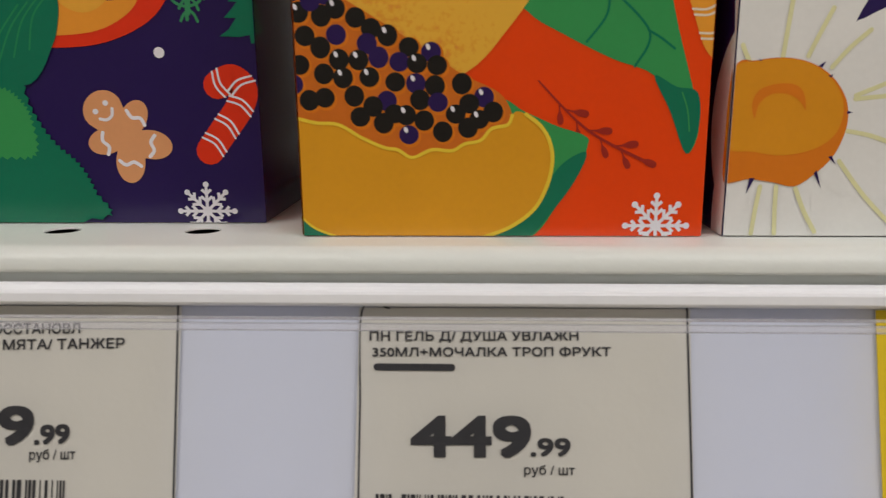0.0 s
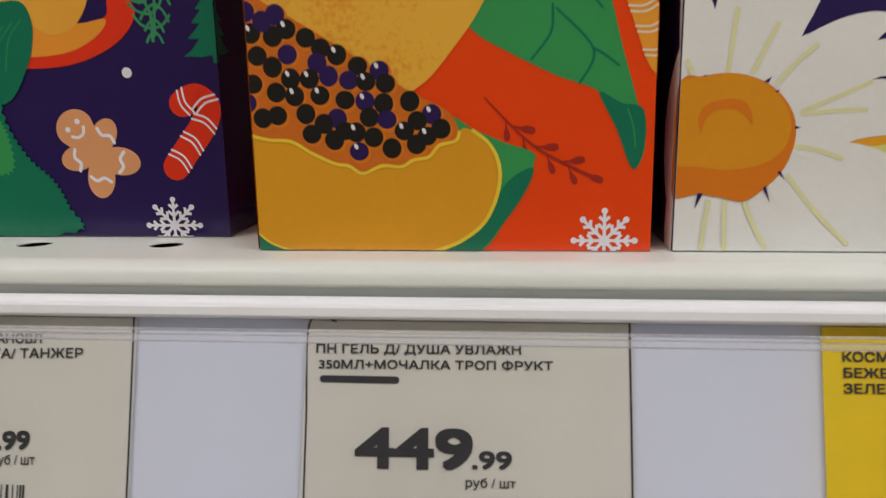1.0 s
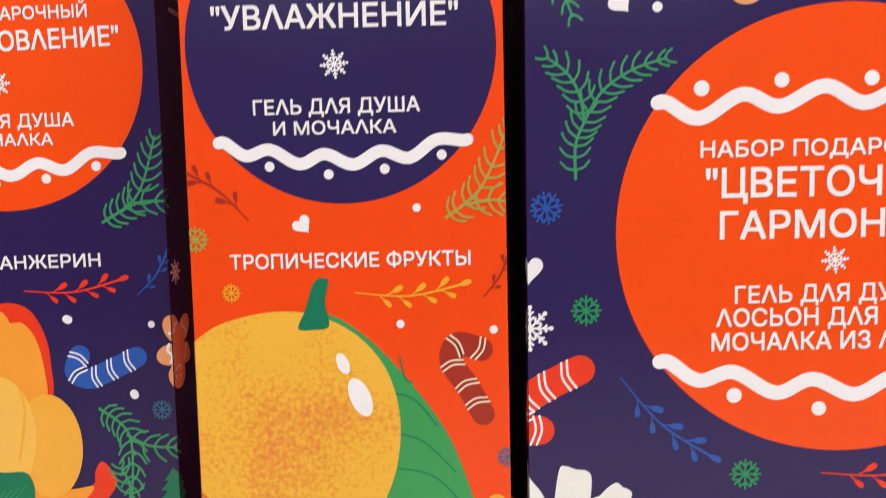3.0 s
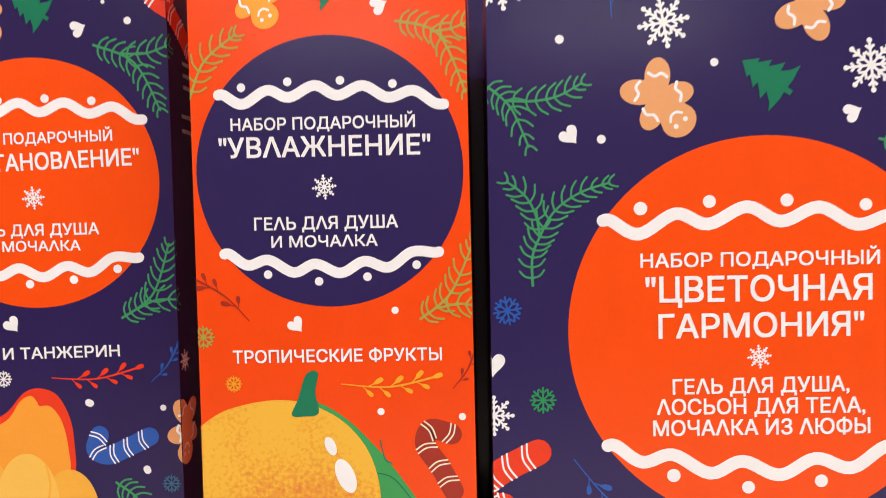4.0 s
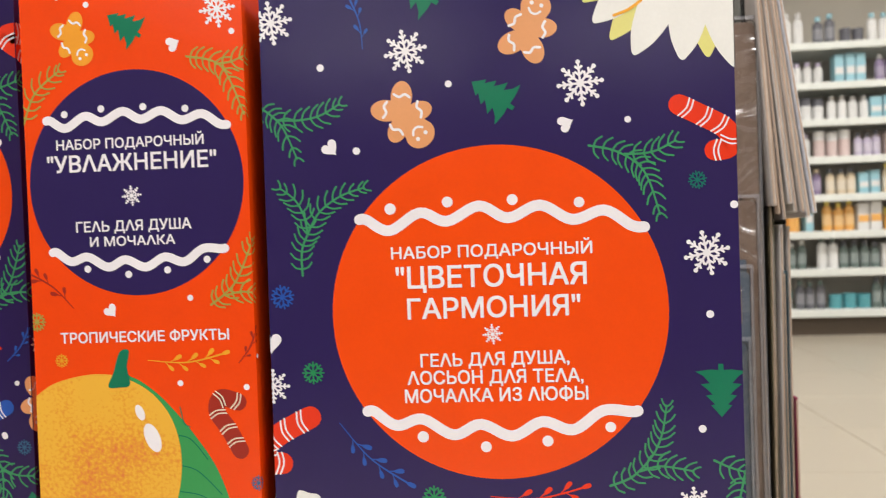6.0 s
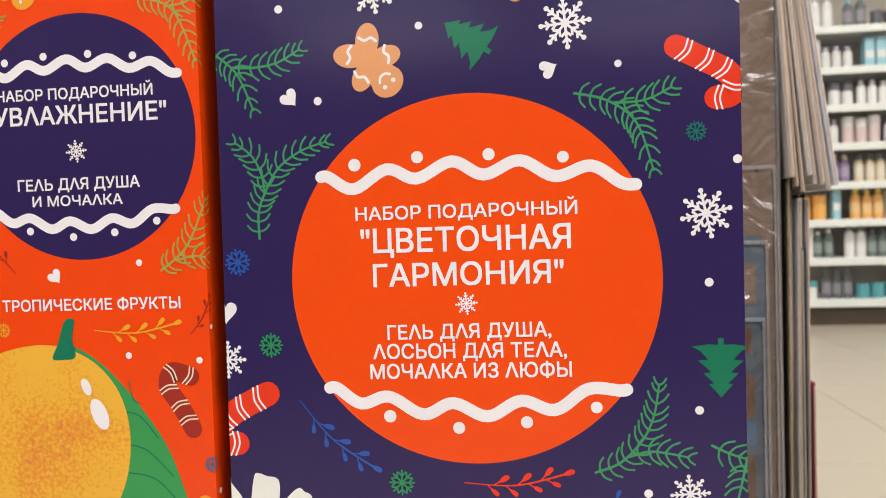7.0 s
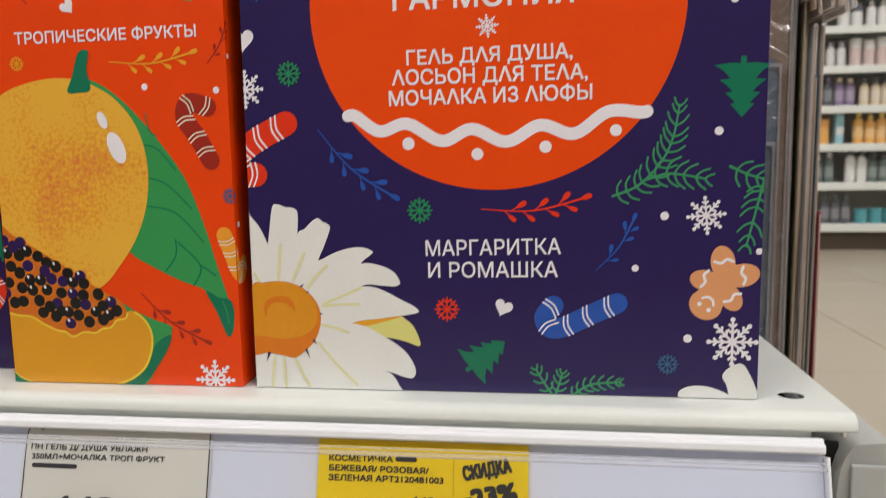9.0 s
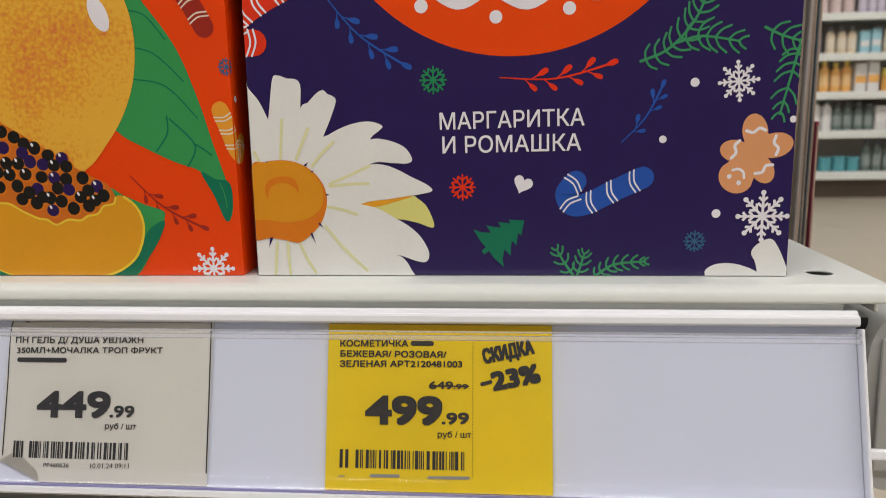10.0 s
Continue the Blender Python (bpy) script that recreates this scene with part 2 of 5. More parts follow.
def fill(name, sheet, material, polys, layer, joined=False):
    """One printed motif: polygons cut at the panel's rim and folded round its upright edges."""
    from mathutils.geometry import tessellate_polygon
    verts, faces = [], []
    rim = 0.1
    PRINTED[0] += 1
    for n, poly in enumerate(polys):
        poly = sheet.laid(poly)
        k = LAY * layer + (0 if joined else 3e-7 * n) + 2e-8 * (PRINTED[0] % 200)
        for side, lo, hi in ((0, rim, sheet.w - rim), (1, sheet.w + rim, sheet.w + sheet.d - rim), (2, -sheet.d + rim, -rim)):
            us = [p[0] for p in poly]
            if max(us) <= lo or min(us) >= hi:
                continue
            c = poly
            for axis, limit, less in ((0, lo, False), (0, hi, True), (1, rim, False), (1, sheet.h - rim, True)):
                if c:
                    c = clip(c, axis, limit, less)
            if len(c) < 3:
                continue
            base = len(verts)
            verts += [sheet.place(u, v, k, side) for u, v in c]
            for tri in tessellate_polygon([[Vector((u, v, 0)) for u, v in c]]):
                faces.append([base + i for i in tri])
    if not faces:
        return None
    if joined:
        spots, at = {}, []
        for p in verts:
            at.append(spots.setdefault(tuple(round(c, 7) for c in p), len(spots)))
        faces = [f for f in ([at[i] for i in f] for f in faces) if len(set(f)) == 3]
        verts = list(spots)
    me = bpy.data.meshes.new(name)
    me.from_pydata(verts, [], faces)
    me.materials.append(material)
    me.validate()
    ob = new(name, me)
    ob.parent = sheet.thing
    return ob


def turn(pts, u, v, rot, size=1.0):
    c, s = math.cos(radians(rot)) * size, math.sin(radians(rot)) * size
    return [(u + c * x - s * y, v + s * x + c * y) for x, y in pts]


def ring(rx, ry=None, n=40):
    ry = ry or rx
    return [(rx * math.cos(i * math.tau / n), ry * math.sin(i * math.tau / n)) for i in range(n)]


def spline(pts, steps=8, closed=False):
    """A smooth curve through the points."""
    out, n = [], len(pts)
    for i in range(n if closed else n - 1):
        p0 = pts[(i - 1) % n] if closed or i > 0 else pts[0]
        p1, p2 = pts[i], pts[(i + 1) % n]
        p3 = pts[(i + 2) % n] if closed or i + 2 < n else pts[-1]
        for j in range(steps):
            t = j / steps
            out.append(tuple(0.5 * (2 * p1[a] + (p2[a] - p0[a]) * t + (2 * p0[a] - 5 * p1[a] + 4 * p2[a] - p3[a]) * t * t + (3 * p1[a] - p0[a] - 3 * p2[a] + p3[a]) * t ** 3) for a in (0, 1)))
    if not closed:
        out.append(tuple(pts[-1]))
    return out


def ribbon(pts, width, end_width=None, caps=True, slices=False):
    """A brush stroke along a line, with round ends."""
    end_width = width if end_width is None else end_width
    n, left, right = len(pts), [], []
    for i, p in enumerate(pts):
        a, b = pts[max(i - 1, 0)], pts[min(i + 1, n - 1)]
        dx, dy = b[0] - a[0], b[1] - a[1]
        l = math.hypot(dx, dy) or 1
        w = (width + (end_width - width) * i / (n - 1)) / 2
        wl = wr = w
        if 5 <= i < n - 5:
            # in a tight bend the inner rim stays short of the centre of the bend
            c, d = pts[i - 5], pts[i + 5]
            bend = (p[0] - c[0]) * (d[1] - p[1]) - (p[1] - c[1]) * (d[0] - p[0])
            reach = 0.9 * math.dist(c, p) * math.dist(p, d) * math.dist(c, d) / max(2 * abs(bend), 1e-6)
            wl, wr = (min(w, reach), w) if bend > 0 else (w, min(w, reach))
        left.append((p[0] - dy / l * wl, p[1] + dx / l * wl))
        right.append((p[0] + dy / l * wr, p[1] - dx / l * wr))
    ends = []
    for p, q, w in ((pts[-1], left[-1], end_width), (pts[0], right[0], width)):
        start = math.atan2(q[1] - p[1], q[0] - p[0])
        ends.append([(p[0] + w / 2 * math.cos(start - k * math.pi / 7), p[1] + w / 2 * math.sin(start - k * math.pi / 7)) for k in range(1, 7)] if caps else [])
    if slices:
        tiles = [[left[i], left[i + 1], right[i + 1], right[i]] for i in range(n - 1)]
        return tiles + [[left[-1]] + ends[0] + [right[-1]], [right[0]] + ends[1] + [left[0]]]
    return [left + ends[0] + right[::-1] + ends[1]]


def dot(sheet, mat, u, v, r, layer=3):
    return fill("dot", sheet, mat, [turn(ring(r, n=22), u, v, 0)], layer)


def oval(sheet, mat, u, v, rx, ry, rot, layer, name):
    return fill(name, sheet, mat, [turn(ring(rx, ry, 96), u, v, -rot)], layer)


def shape(sheet, mat, pts, layer, name):
    return fill(name, sheet, mat, [spline(pts, 5, True)], layer)


def line(sheet, mat, pts, width, layer, name):
    return fill(name, sheet, mat, ribbon(spline(pts, 8), width), layer)


CREST = [(0, 0.002), (0.025, 0.0025), (0.11, -0.0348), (0.2168, 0.0318), (0.3147, 0.0037), (0.4266, 0.0608), (0.53, 0.0206), (0.64, 0.068), (0.7535, 0.02), (0.862, 0.0552), (0.956, 0.0045), (1, 0)]
SAG = [(0, 0), (0.028, -0.001), (0.11, -0.0535), (0.207, -0.0287), (0.3246, -0.0886), (0.427, -0.0489), (0.543, -0.0931), (0.655, -0.0392), (0.767, -0.0694), (0.875, 0.001), (0.978, -0.003), (1, 0)]


def wave(sheet, mat, a, b, width, sags=False):
    """Icing line: a rolling wave that arches over or sags under the words."""
    dx, dy = b[0] - a[0], b[1] - a[1]
    pts = [(a[0] + f * dx - h * dy, a[1] + f * dy + h * dx) for f, h in (SAG if sags else CREST)]
    run = spline(pts, 6)
    return fill("icing_wave", sheet, mat, [poly for p, q in zip(run, run[1:]) for poly in ribbon([p, q], width * 0.93)], 3)


def heart(sheet, mat, u, v, r, rot):
    pts = []
    for i in range(30):
        t = i * math.tau / 30
        pts.append((1.12 * r * math.sin(t) ** 3, 1.1 * r * (13 * math.cos(t) - 5 * math.cos(2 * t) - 2 * math.cos(3 * t) - math.cos(4 * t)) / 15))
    return fill("heart", sheet, mat, [turn(pts, u, v, rot)], 3)


def snowflake(sheet, mat, u, v, r, rot, dots, layer=3):
    polys = []
    thick = 0.1 * r if dots else 0.115 * r
    for k in range(8):
        arm = [[(0, 0), (0.9 * r, 0)]]
        for at, long in ((0.34, 0.24), (0.6, 0.2)) if dots else ((0.48, 0.38),):
            arm += [[(at * r, 0), ((at + long * 0.72) * r, s * long * 0.8 * r)] for s in (-1, 1)]
        for a in arm:
            polys += ribbon(turn(a, u, v, rot + 45 * k), thick, caps=False)
        if dots:
            polys.append(turn(turn(ring(0.1 * r, n=12), 0.92 * r, 0, 0), u, v, rot + 45 * k))
    polys.append(turn(ring(0.17 * r if dots else 0.1 * r, n=16), u, v, 0))
    return fill("snowflake", sheet, mat, polys, layer)


def pine_sprig(sheet, mat, *arms, needle=5.5):
    polys = []
    for arm in arms:
        mid = [tuple(p) for p in arm]
        pts = spline(mid, 12)
        long = sum(math.dist(a, b) for a, b in zip(pts, pts[1:]))
        polys += ribbon(pts, 0.8, 0.6)
        n = max(4, int(long / 2.75 * (5.5 / needle) ** 0.5))
        for i in range(1, n + 1):
            f = i / n
            k = min(int(f * (len(pts) - 1)), len(pts) - 2)
            p, q = pts[k], pts[k + 1]
            ang = math.atan2(q[1] - p[1], q[0] - p[0])
            reach = needle * (0.75 + 0.3 * math.sin(f * math.pi)) * (1.0 if f < 0.85 else 0.75)
            for s in (-1, 1):
                spread = radians(62 - 24 * f)
                a1, a2 = ang + s * spread * 1.25, ang + s * spread * 0.7
                m = (p[0] + 0.5 * reach * math.cos(a1), p[1] + 0.5 * reach * math.sin(a1))
                e = (m[0] + 0.5 * reach * math.cos(a2), m[1] + 0.5 * reach * math.sin(a2))
                polys += ribbon(spline([p, m, e], 4), 0.62, 0.6)
    return fill("pine_sprig", sheet, mat, polys, 3)


def twig(sheet, mat, tail, tip):
    dx, dy = tip[0] - tail[0], tip[1] - tail[1]
    long = math.hypot(dx, dy)
    bow = 0.07 * long
    mid = (tail[0] + dx / 2 + dy / long * bow, tail[1] + dy / 2 - dx / long * bow)
    pts = spline([tail, mid, tip], 10)
    polys = ribbon(pts, 0.3, 0.7)
    leaf = spline([(0, 0.02), (0.35, 0.04), (0.62, 0.15), (0.9, 0.16), (1, 0.03), (0.92, -0.1), (0.6, -0.12), (0.35, -0.04), (0, -0.03)], 4, True)
    grown = 1.35 if long < 25 else 1.05
    for i, f in enumerate((0.25, 0.33, 0.44, 0.52, 0.62, 0.7, 0.79, 0.86)):
        if long < 25 and i in (2, 3):
            continue
        k = min(int(f * (len(pts) - 1)), len(pts) - 2)
        p, q = pts[k], pts[k + 1]
        ang = math.degrees(math.atan2(q[1] - p[1], q[0] - p[0]))
        polys.append(turn(leaf, p[0], p[1], ang + (0 if i == 7 else (30 if i % 2 else -42)), grown * long * (0.17 if i % 2 else 0.145)))
    return fill("leafy_twig", sheet, mat, polys, 3)


def candy_cane(sheet, mat, stripe, pts, width):
    path = spline(pts, 10)
    ob = fill("candy_cane", sheet, mat, ribbon(path, width, slices=True), 3, True)
    polys, run, marks = [], 0.0, []
    total = sum(math.dist(a, b) for a, b in zip(path, path[1:]))
    step = total / 4.6
    nxt = 0.45 * step
    for a, b in zip(path, path[1:]):
        run += math.dist(a, b)
        if run >= nxt:
            ang = math.degrees(math.atan2(b[1] - a[1], b[0] - a[0]))
            for off in (-0.105, 0.105):
                bar = spline([(off * width - 0.14 * width, -0.49 * width), (off * width + 0.05 * width, 0), (off * width - 0.02 * width, 0.49 * width)], 4)
                polys += ribbon(turn(bar, b[0], b[1], ang), 0.075 * width)
            nxt += step
    fill("cane_stripes", sheet, stripe, polys, 4)
    return ob


def gingerbread(sheet, mat, head, feet):
    dx, dy = head[0] - feet[0], head[1] - feet[1]
    size, rot = math.hypot(dx, dy), math.degrees(math.atan2(dy, dx)) - 90
    limb = [(0, 1.0, 0.305, 0.275, 0), (0, 0.52, 0.25, 0.38, 0), (-0.28, 0.64, 0.27, 0.19, -22), (0.28, 0.64, 0.27, 0.19, 22), (-0.21, 0.19, 0.31, 0.215, 46), (0.21, 0.19, 0.31, 0.215, -46)]
    pts = []
    for k in range(90):
        t, far = k * math.tau / 90, 0.2
        for x, y, rx, ry, a in limb:
            ca, sa = math.cos(radians(a)), math.sin(radians(a))
            ox, oy = -x, 0.45 - y
            px, py = (ca * ox + sa * oy) / rx, (-sa * ox + ca * oy) / ry
            qx, qy = (ca * math.cos(t) + sa * math.sin(t)) / rx, (-sa * math.cos(t) + ca * math.sin(t)) / ry
            A, B, C = qx * qx + qy * qy, px * qx + py * qy, px * px + py * py - 1
            if B * B - A * C > 0:
                far = max(far, (-B + math.sqrt(B * B - A * C)) / A)
        pts.append((far * math.cos(t), 0.45 + far * math.sin(t)))
    polys = [turn(pts, feet[0], feet[1], rot, size)]
    ob = fill("gingerbread", sheet, mat, polys, 3)
    icing = []
    for x, y, a in ((-0.3, 0.63, 70), (0.3, 0.63, 110), (-0.22, 0.17, -44), (0.22, 0.17, 44)):
        squig = [(-0.17, 0.03), (-0.07, -0.025), (0.04, 0.03), (0.15, -0.02)]
        icing += ribbon(spline(turn(turn(squig, x, y, a), feet[0], feet[1], rot, size), 5), 0.052 * size)
    icing += ribbon(spline(turn([(-0.12, 0.93), (-0.05, 0.86), (0.05, 0.86), (0.12, 0.93)], feet[0], feet[1], rot, size), 5), 0.045 * size)
    for x, y in ((-0.1, 1.05), (0.1, 1.05)):
        icing.append(turn(turn(ring(0.042, n=12), x, y, 0), feet[0], feet[1], rot, size))
    fill("cookie_icing", sheet, WHITE, icing, 4)
    return ob


def fir_tree(sheet, mat, base, tip):
    dx, dy = tip[0] - base[0], tip[1] - base[1]
    size, rot = math.hypot(dx, dy), math.degrees(math.atan2(dy, dx)) - 90
    half = [(0.05, -0.13), (0.055, 0.0), (0.22, -0.012), (0.53, 0.03), (0.37, 0.12), (0.23, 0.28), (0.42, 0.3), (0.29, 0.41), (0.18, 0.52), (0.32, 0.54), (0.21, 0.65), (0.13, 0.73), (0.22, 0.75), (0.11, 0.87), (0.0, 1.0)]
    pts = half + [(-x, y) for x, y in half[-2::-1]]
    return fill("fir_tree", sheet, mat, [turn(pts, base[0], base[1], rot, size)], 3)


def petal(sheet, mat, root, tip, width, layer):
    dx, dy = tip[0] - root[0], tip[1] - root[1]
    long, rot = math.hypot(dx, dy), math.degrees(math.atan2(dy, dx))
    w = width / long
    pts = spline([(0, -0.12 * w), (0.35, -0.45 * w), (0.6, -0.5 * w), (0.82, -0.38 * w), (0.96, -0.16 * w), (1.0, -0.02 * w), (0.97, 0.1 * w), (0.84, 0.32 * w), (0.6, 0.46 * w), (0.35, 0.42 * w), (0, 0.12 * w)], 6, True)
    return fill("petal", sheet, mat, [turn(pts, root[0], root[1], rot, long)], layer)


def serrated_leaf(sheet, mat, pts, layer):
    """A mint leaf with a saw-toothed rim."""
    rim, out = spline(pts, 10, True), []
    for i, p in enumerate(rim):
        a, b = rim[i - 1], rim[(i + 1) % len(rim)]
        dx, dy = b[0] - a[0], b[1] - a[1]
        l = math.hypot(dx, dy) or 1
        push = 0.7 if i % 2 else -0.1
        out.append((p[0] - dy / l * push * -1, p[1] + dx / l * push * -1))
    return fill("mint_leaf", sheet, mat, [out], layer)


def papaya_seeds(sheet, places, r):
    for u, v in places:
        fill("seed_shadow", sheet, AMBERDEEP, [turn(ring(r * 1.12, n=22), u + 0.25, v - 0.35, 0)], 8)
        fill("seed", sheet, random.choice((SEEDBLACK, SEEDPLUM, SEEDBLACK)), [turn(ring(r, r * random.uniform(0.94, 1.06), 22), u, v, 0)], 9)
        if random.random() < 0.35:
            fill("seed_glint", sheet, WHITE, [turn(ring(r * 0.2, r * 0.32, 12), u - 0.3 * r, v + 0.5 * r, 25)], 10)


def contours(body):
    """The outlines of a line of words, as loops of points."""
    curve = bpy.data.curves.new("lettering", "FONT")
    curve.body = body
    tmp = new("lettering", curve)
    flat = tmp.evaluated_get(bpy.context.evaluated_depsgraph_get()).to_curve(bpy.context.evaluated_depsgraph_get())
    loops = []
    for sp in flat.splines:
        loop, bp = [(p.co.x, p.co.y) for p in sp.points], sp.bezier_points
        for k in range(len(bp)):
            a, b = bp[k], bp[(k + 1) % len(bp)]
            p0, p1, p2, p3 = a.co, a.handle_right, b.handle_left, b.co
            span = (p3 - p0).length
            straight = (p1 - p0).cross(p3 - p0).length < 1e-4 * max(span, 1e-6) and (p2 - p0).cross(p3 - p0).length < 1e-4 * max(span, 1e-6)
            for n in range(1 if straight else 4):
                t = n / 4
                q = p0 * (1 - t) ** 3 + p1 * 3 * t * (1 - t) ** 2 + p2 * 3 * t * t * (1 - t) + p3 * t ** 3
                if not loop or math.dist(loop[-1], (q.x, q.y)) > 1e-4:
                    loop.append((q.x, q.y))
        if len(loop) > 2:
            loops.append(loop)
    tmp.to_curve_clear()
    bpy.data.objects.remove(tmp)
    bpy.data.curves.remove(curve)
    return loops


GLYPHS = {}


def glyph_fill(loops):
    """The inked area of one letter, whose outlines may overlap, as level slices."""
    edges = [(a, b) for l in loops for a, b in zip(l, l[1:] + l[:1]) if abs(a[1] - b[1]) > 1e-6]
    levels = {round(p[1], 5) for e in edges for p in e}
    for i, (a, b) in enumerate(edges):
        for c, d in edges[:i]:
            if max(a[0], b[0]) < min(c[0], d[0]) or max(c[0], d[0]) < min(a[0], b[0]) or max(a[1], b[1]) < min(c[1], d[1]) or max(c[1], d[1]) < min(a[1], b[1]):
                continue
            den = (b[0] - a[0]) * (d[1] - c[1]) - (b[1] - a[1]) * (d[0] - c[0])
            if abs(den) > 1e-9:
                f = ((c[0] - a[0]) * (d[1] - c[1]) - (c[1] - a[1]) * (d[0] - c[0])) / den
                if 0 < f < 1:
                    levels.add(round(a[1] + f * (b[1] - a[1]), 5))
    levels, out = sorted(levels), []

    def cross(e, y):
        (x0, y0), (x1, y1) = e
        return x0 + (x1 - x0) * (y - y0) / (y1 - y0)
    for lo, hi in zip(levels, levels[1:]):
        if hi - lo < 2e-5:
            continue
        mid, wind, first = (lo + hi) / 2, 0, None
        for e in sorted((e for e in edges if min(e[0][1], e[1][1]) < mid < max(e[0][1], e[1][1])), key=lambda e: cross(e, mid)):
            if wind == 0:
                first = e
            wind += 1 if e[1][1] > e[0][1] else -1
            if wind == 0:
                out.append([(cross(first, lo), lo), (cross(e, lo), lo), (cross(e, hi), hi), (cross(first, hi), hi)])
    return out


def lettering(sheet, mat, body, a, b, cap, bold, layer):
    """A line of words from a to b along its foot, with capitals of the given height."""
    if mat is WHITE:
        body = body.replace("Л", "Λ")  # the cartons' typeface draws this letter as a plain gable
    loops = sorted(contours(body), key=lambda l: min(p[0] for p in l))
    clusters, reach = [], -1e9
    for l in loops:
        if min(p[0] for p in l) > reach:
            clusters.append([])
        clusters[-1].append(l)
        reach = max(reach, max(p[0] for p in l))
    quads = []
    for c in clusters:
        x0 = min(p[0] for l in c for p in l)
        local = [[(round(x - x0, 4), round(y, 4)) for x, y in l] for l in c]
        key = str(local)
        if key not in GLYPHS:
            GLYPHS[key] = glyph_fill(local)
        quads += [[(x + x0, y) for x, y in q] for q in GLYPHS[key]]
    lo = min(p[0] for q in quads for p in q)
    wide = max(p[0] for q in quads for p in q) - lo
    dx, dy = b[0] - a[0], b[1] - a[1]
    long = math.hypot(dx, dy)
    PRINTED[0] += 1
    fat, verts, faces = bold * cap / 0.729, [], []
    for n, (sx, sy) in enumerate(((0, 0), (0.8, 0.8), (-0.8, 0.8), (0.8, -0.8), (-0.8, -0.8)) if 0 < bold < 0.03 else [(sx, sy) for sx in (-0.9, 0, 0.9) for sy in (-0.9, 0, 0.9) if sx or sy] + [(0, 0)] if bold else ((0, 0),)):
        for q in quads:
            faces.append(list(range(len(verts), len(verts) + 4)))
            for x, y in q:
                x, y = (x - lo) / wide * long + sx * fat, y / 0.729 * cap + sy * fat
                u, v = a[0] + x * dx / long - y * dy / long, a[1] + x * dy / long + y * dx / long
                (u, v), = sheet.laid([(u, v)])
                verts.append(sheet.place(u, v, LAY * layer + (6e-6 if bold < 0.03 else 2.5e-6) * n + 2e-8 * (PRINTED[0] % 20), 0))
    me = bpy.data.meshes.new("lettering")
    me.from_pydata(verts, [], faces)
    me.materials.append(mat)
    ob = new("lettering", me)
    ob.parent = sheet.thing
    return ob


def barcode(sheet, mat, u0, v0, u1, v1, seed):
    rng = random.Random(seed)
    u, polys = u0, []
    while u < u1:
        w = rng.choice((0.25, 0.4, 0.6, 0.9))
        if not u0 + 2.6 < u < u0 + 4.4:
            polys.append([(u, v0), (min(u + w, u1), v0), (min(u + w, u1), v1), (u, v1)])
        u += w + rng.choice((0.25, 0.3, 0.45, 0.8))
    return fill("barcode", sheet, mat, polys, 3)


def perforation(sheet, mat, u, v0, v1):
    polys = [turn(ring(0.16, n=8), u, v0 + (v1 - v0) * i / 44, 0) for i in range(45)]
    return fill("perforation", sheet, mat, polys, 3)


# ---- structure: floor, walls, ceiling ----
def structure(ob, label, category):
    return tagged(ob, label, category, kind="structure")


X0, X1, Y0, Y1 = -4.0, 6.0, -11.0, 6.2
structure(slab("wall_north", (X0, X1, Y1, Y1 + 0.12, FLOOR, CEILING), WALLPAINT), "plain off-white painted shop wall", "wall")
structure(slab("wall_south", (X0, X1, Y0 - 0.12, Y0, FLOOR, CEILING), WALLPAINT), "plain off-white painted shop wall", "wall")
# unseen, added: low wall darkens reflections, leaving sheen on the box tops
structure(slab("wall_reflection_blocker", (X0, X1, -2.7, -2.55, FLOOR, 1.32), AISLE), "unseen plain greyish brown low wall added to darken box reflections", "wall")
structure(slab("wall_west", (X0 - 0.12, X0, Y0 - 0.12, Y1 + 0.12, FLOOR, CEILING), WALLPAINT), "plain off-white painted shop wall", "wall")
structure(slab("wall_east", (X1, X1 + 0.12, Y0 - 0.12, Y1 + 0.12, FLOOR, CEILING), WALLPAINT), "plain off-white painted shop wall", "wall")
structure(slab("ceiling", (X0 - 0.12, X1 + 0.12, Y0 - 0.12, Y1 + 0.12, CEILING, CEILING + 0.1), CEILPAINT), "plain white shop ceiling", "ceiling")
floor = structure(slab("floor", (X0 - 0.12, X1 + 0.12, Y0 - 0.12, Y1 + 0.12, FLOOR - 0.1, FLOOR - 0.003), GROUT), "pale beige tiled shop floor with thin joints", "floor")

lamp_thing = None
for lx, ly in LAMPS:
    if lamp_thing is None:
        lamp_thing = tagged(empty("ceiling_lamp", pose(lx, ly, CEILING)), "long white linear ceiling lamp with glowing diffuser", "lamp", "ceiling lamps")
        slab("housing", (-1.22, 1.22, -0.1, 0.1, -0.06, 0.0), PVC, lamp_thing, 0.006)
        slab("diffuser", (-1.2, 1.2, -0.08, 0.08, -0.078, -0.06), LAMPGLOW, lamp_thing, 0.004)
    else:
        copy_thing(lamp_thing, pose(lx, ly, CEILING))

# ---- the shelf ----
SX0, SX1, SY0, SY1, SZ = -0.62, 0.227, 0.149, 0.56, 0.4146
HOLE_STEP, HOLE_X, HOLE_Y, HOLE_R = 0.032, 0.214, 0.1684, 0.0040
gondola = tagged(empty("shelf", pose(0, 0, 0)), "white powder-coated steel shop shelf with punched holes", "shelf")


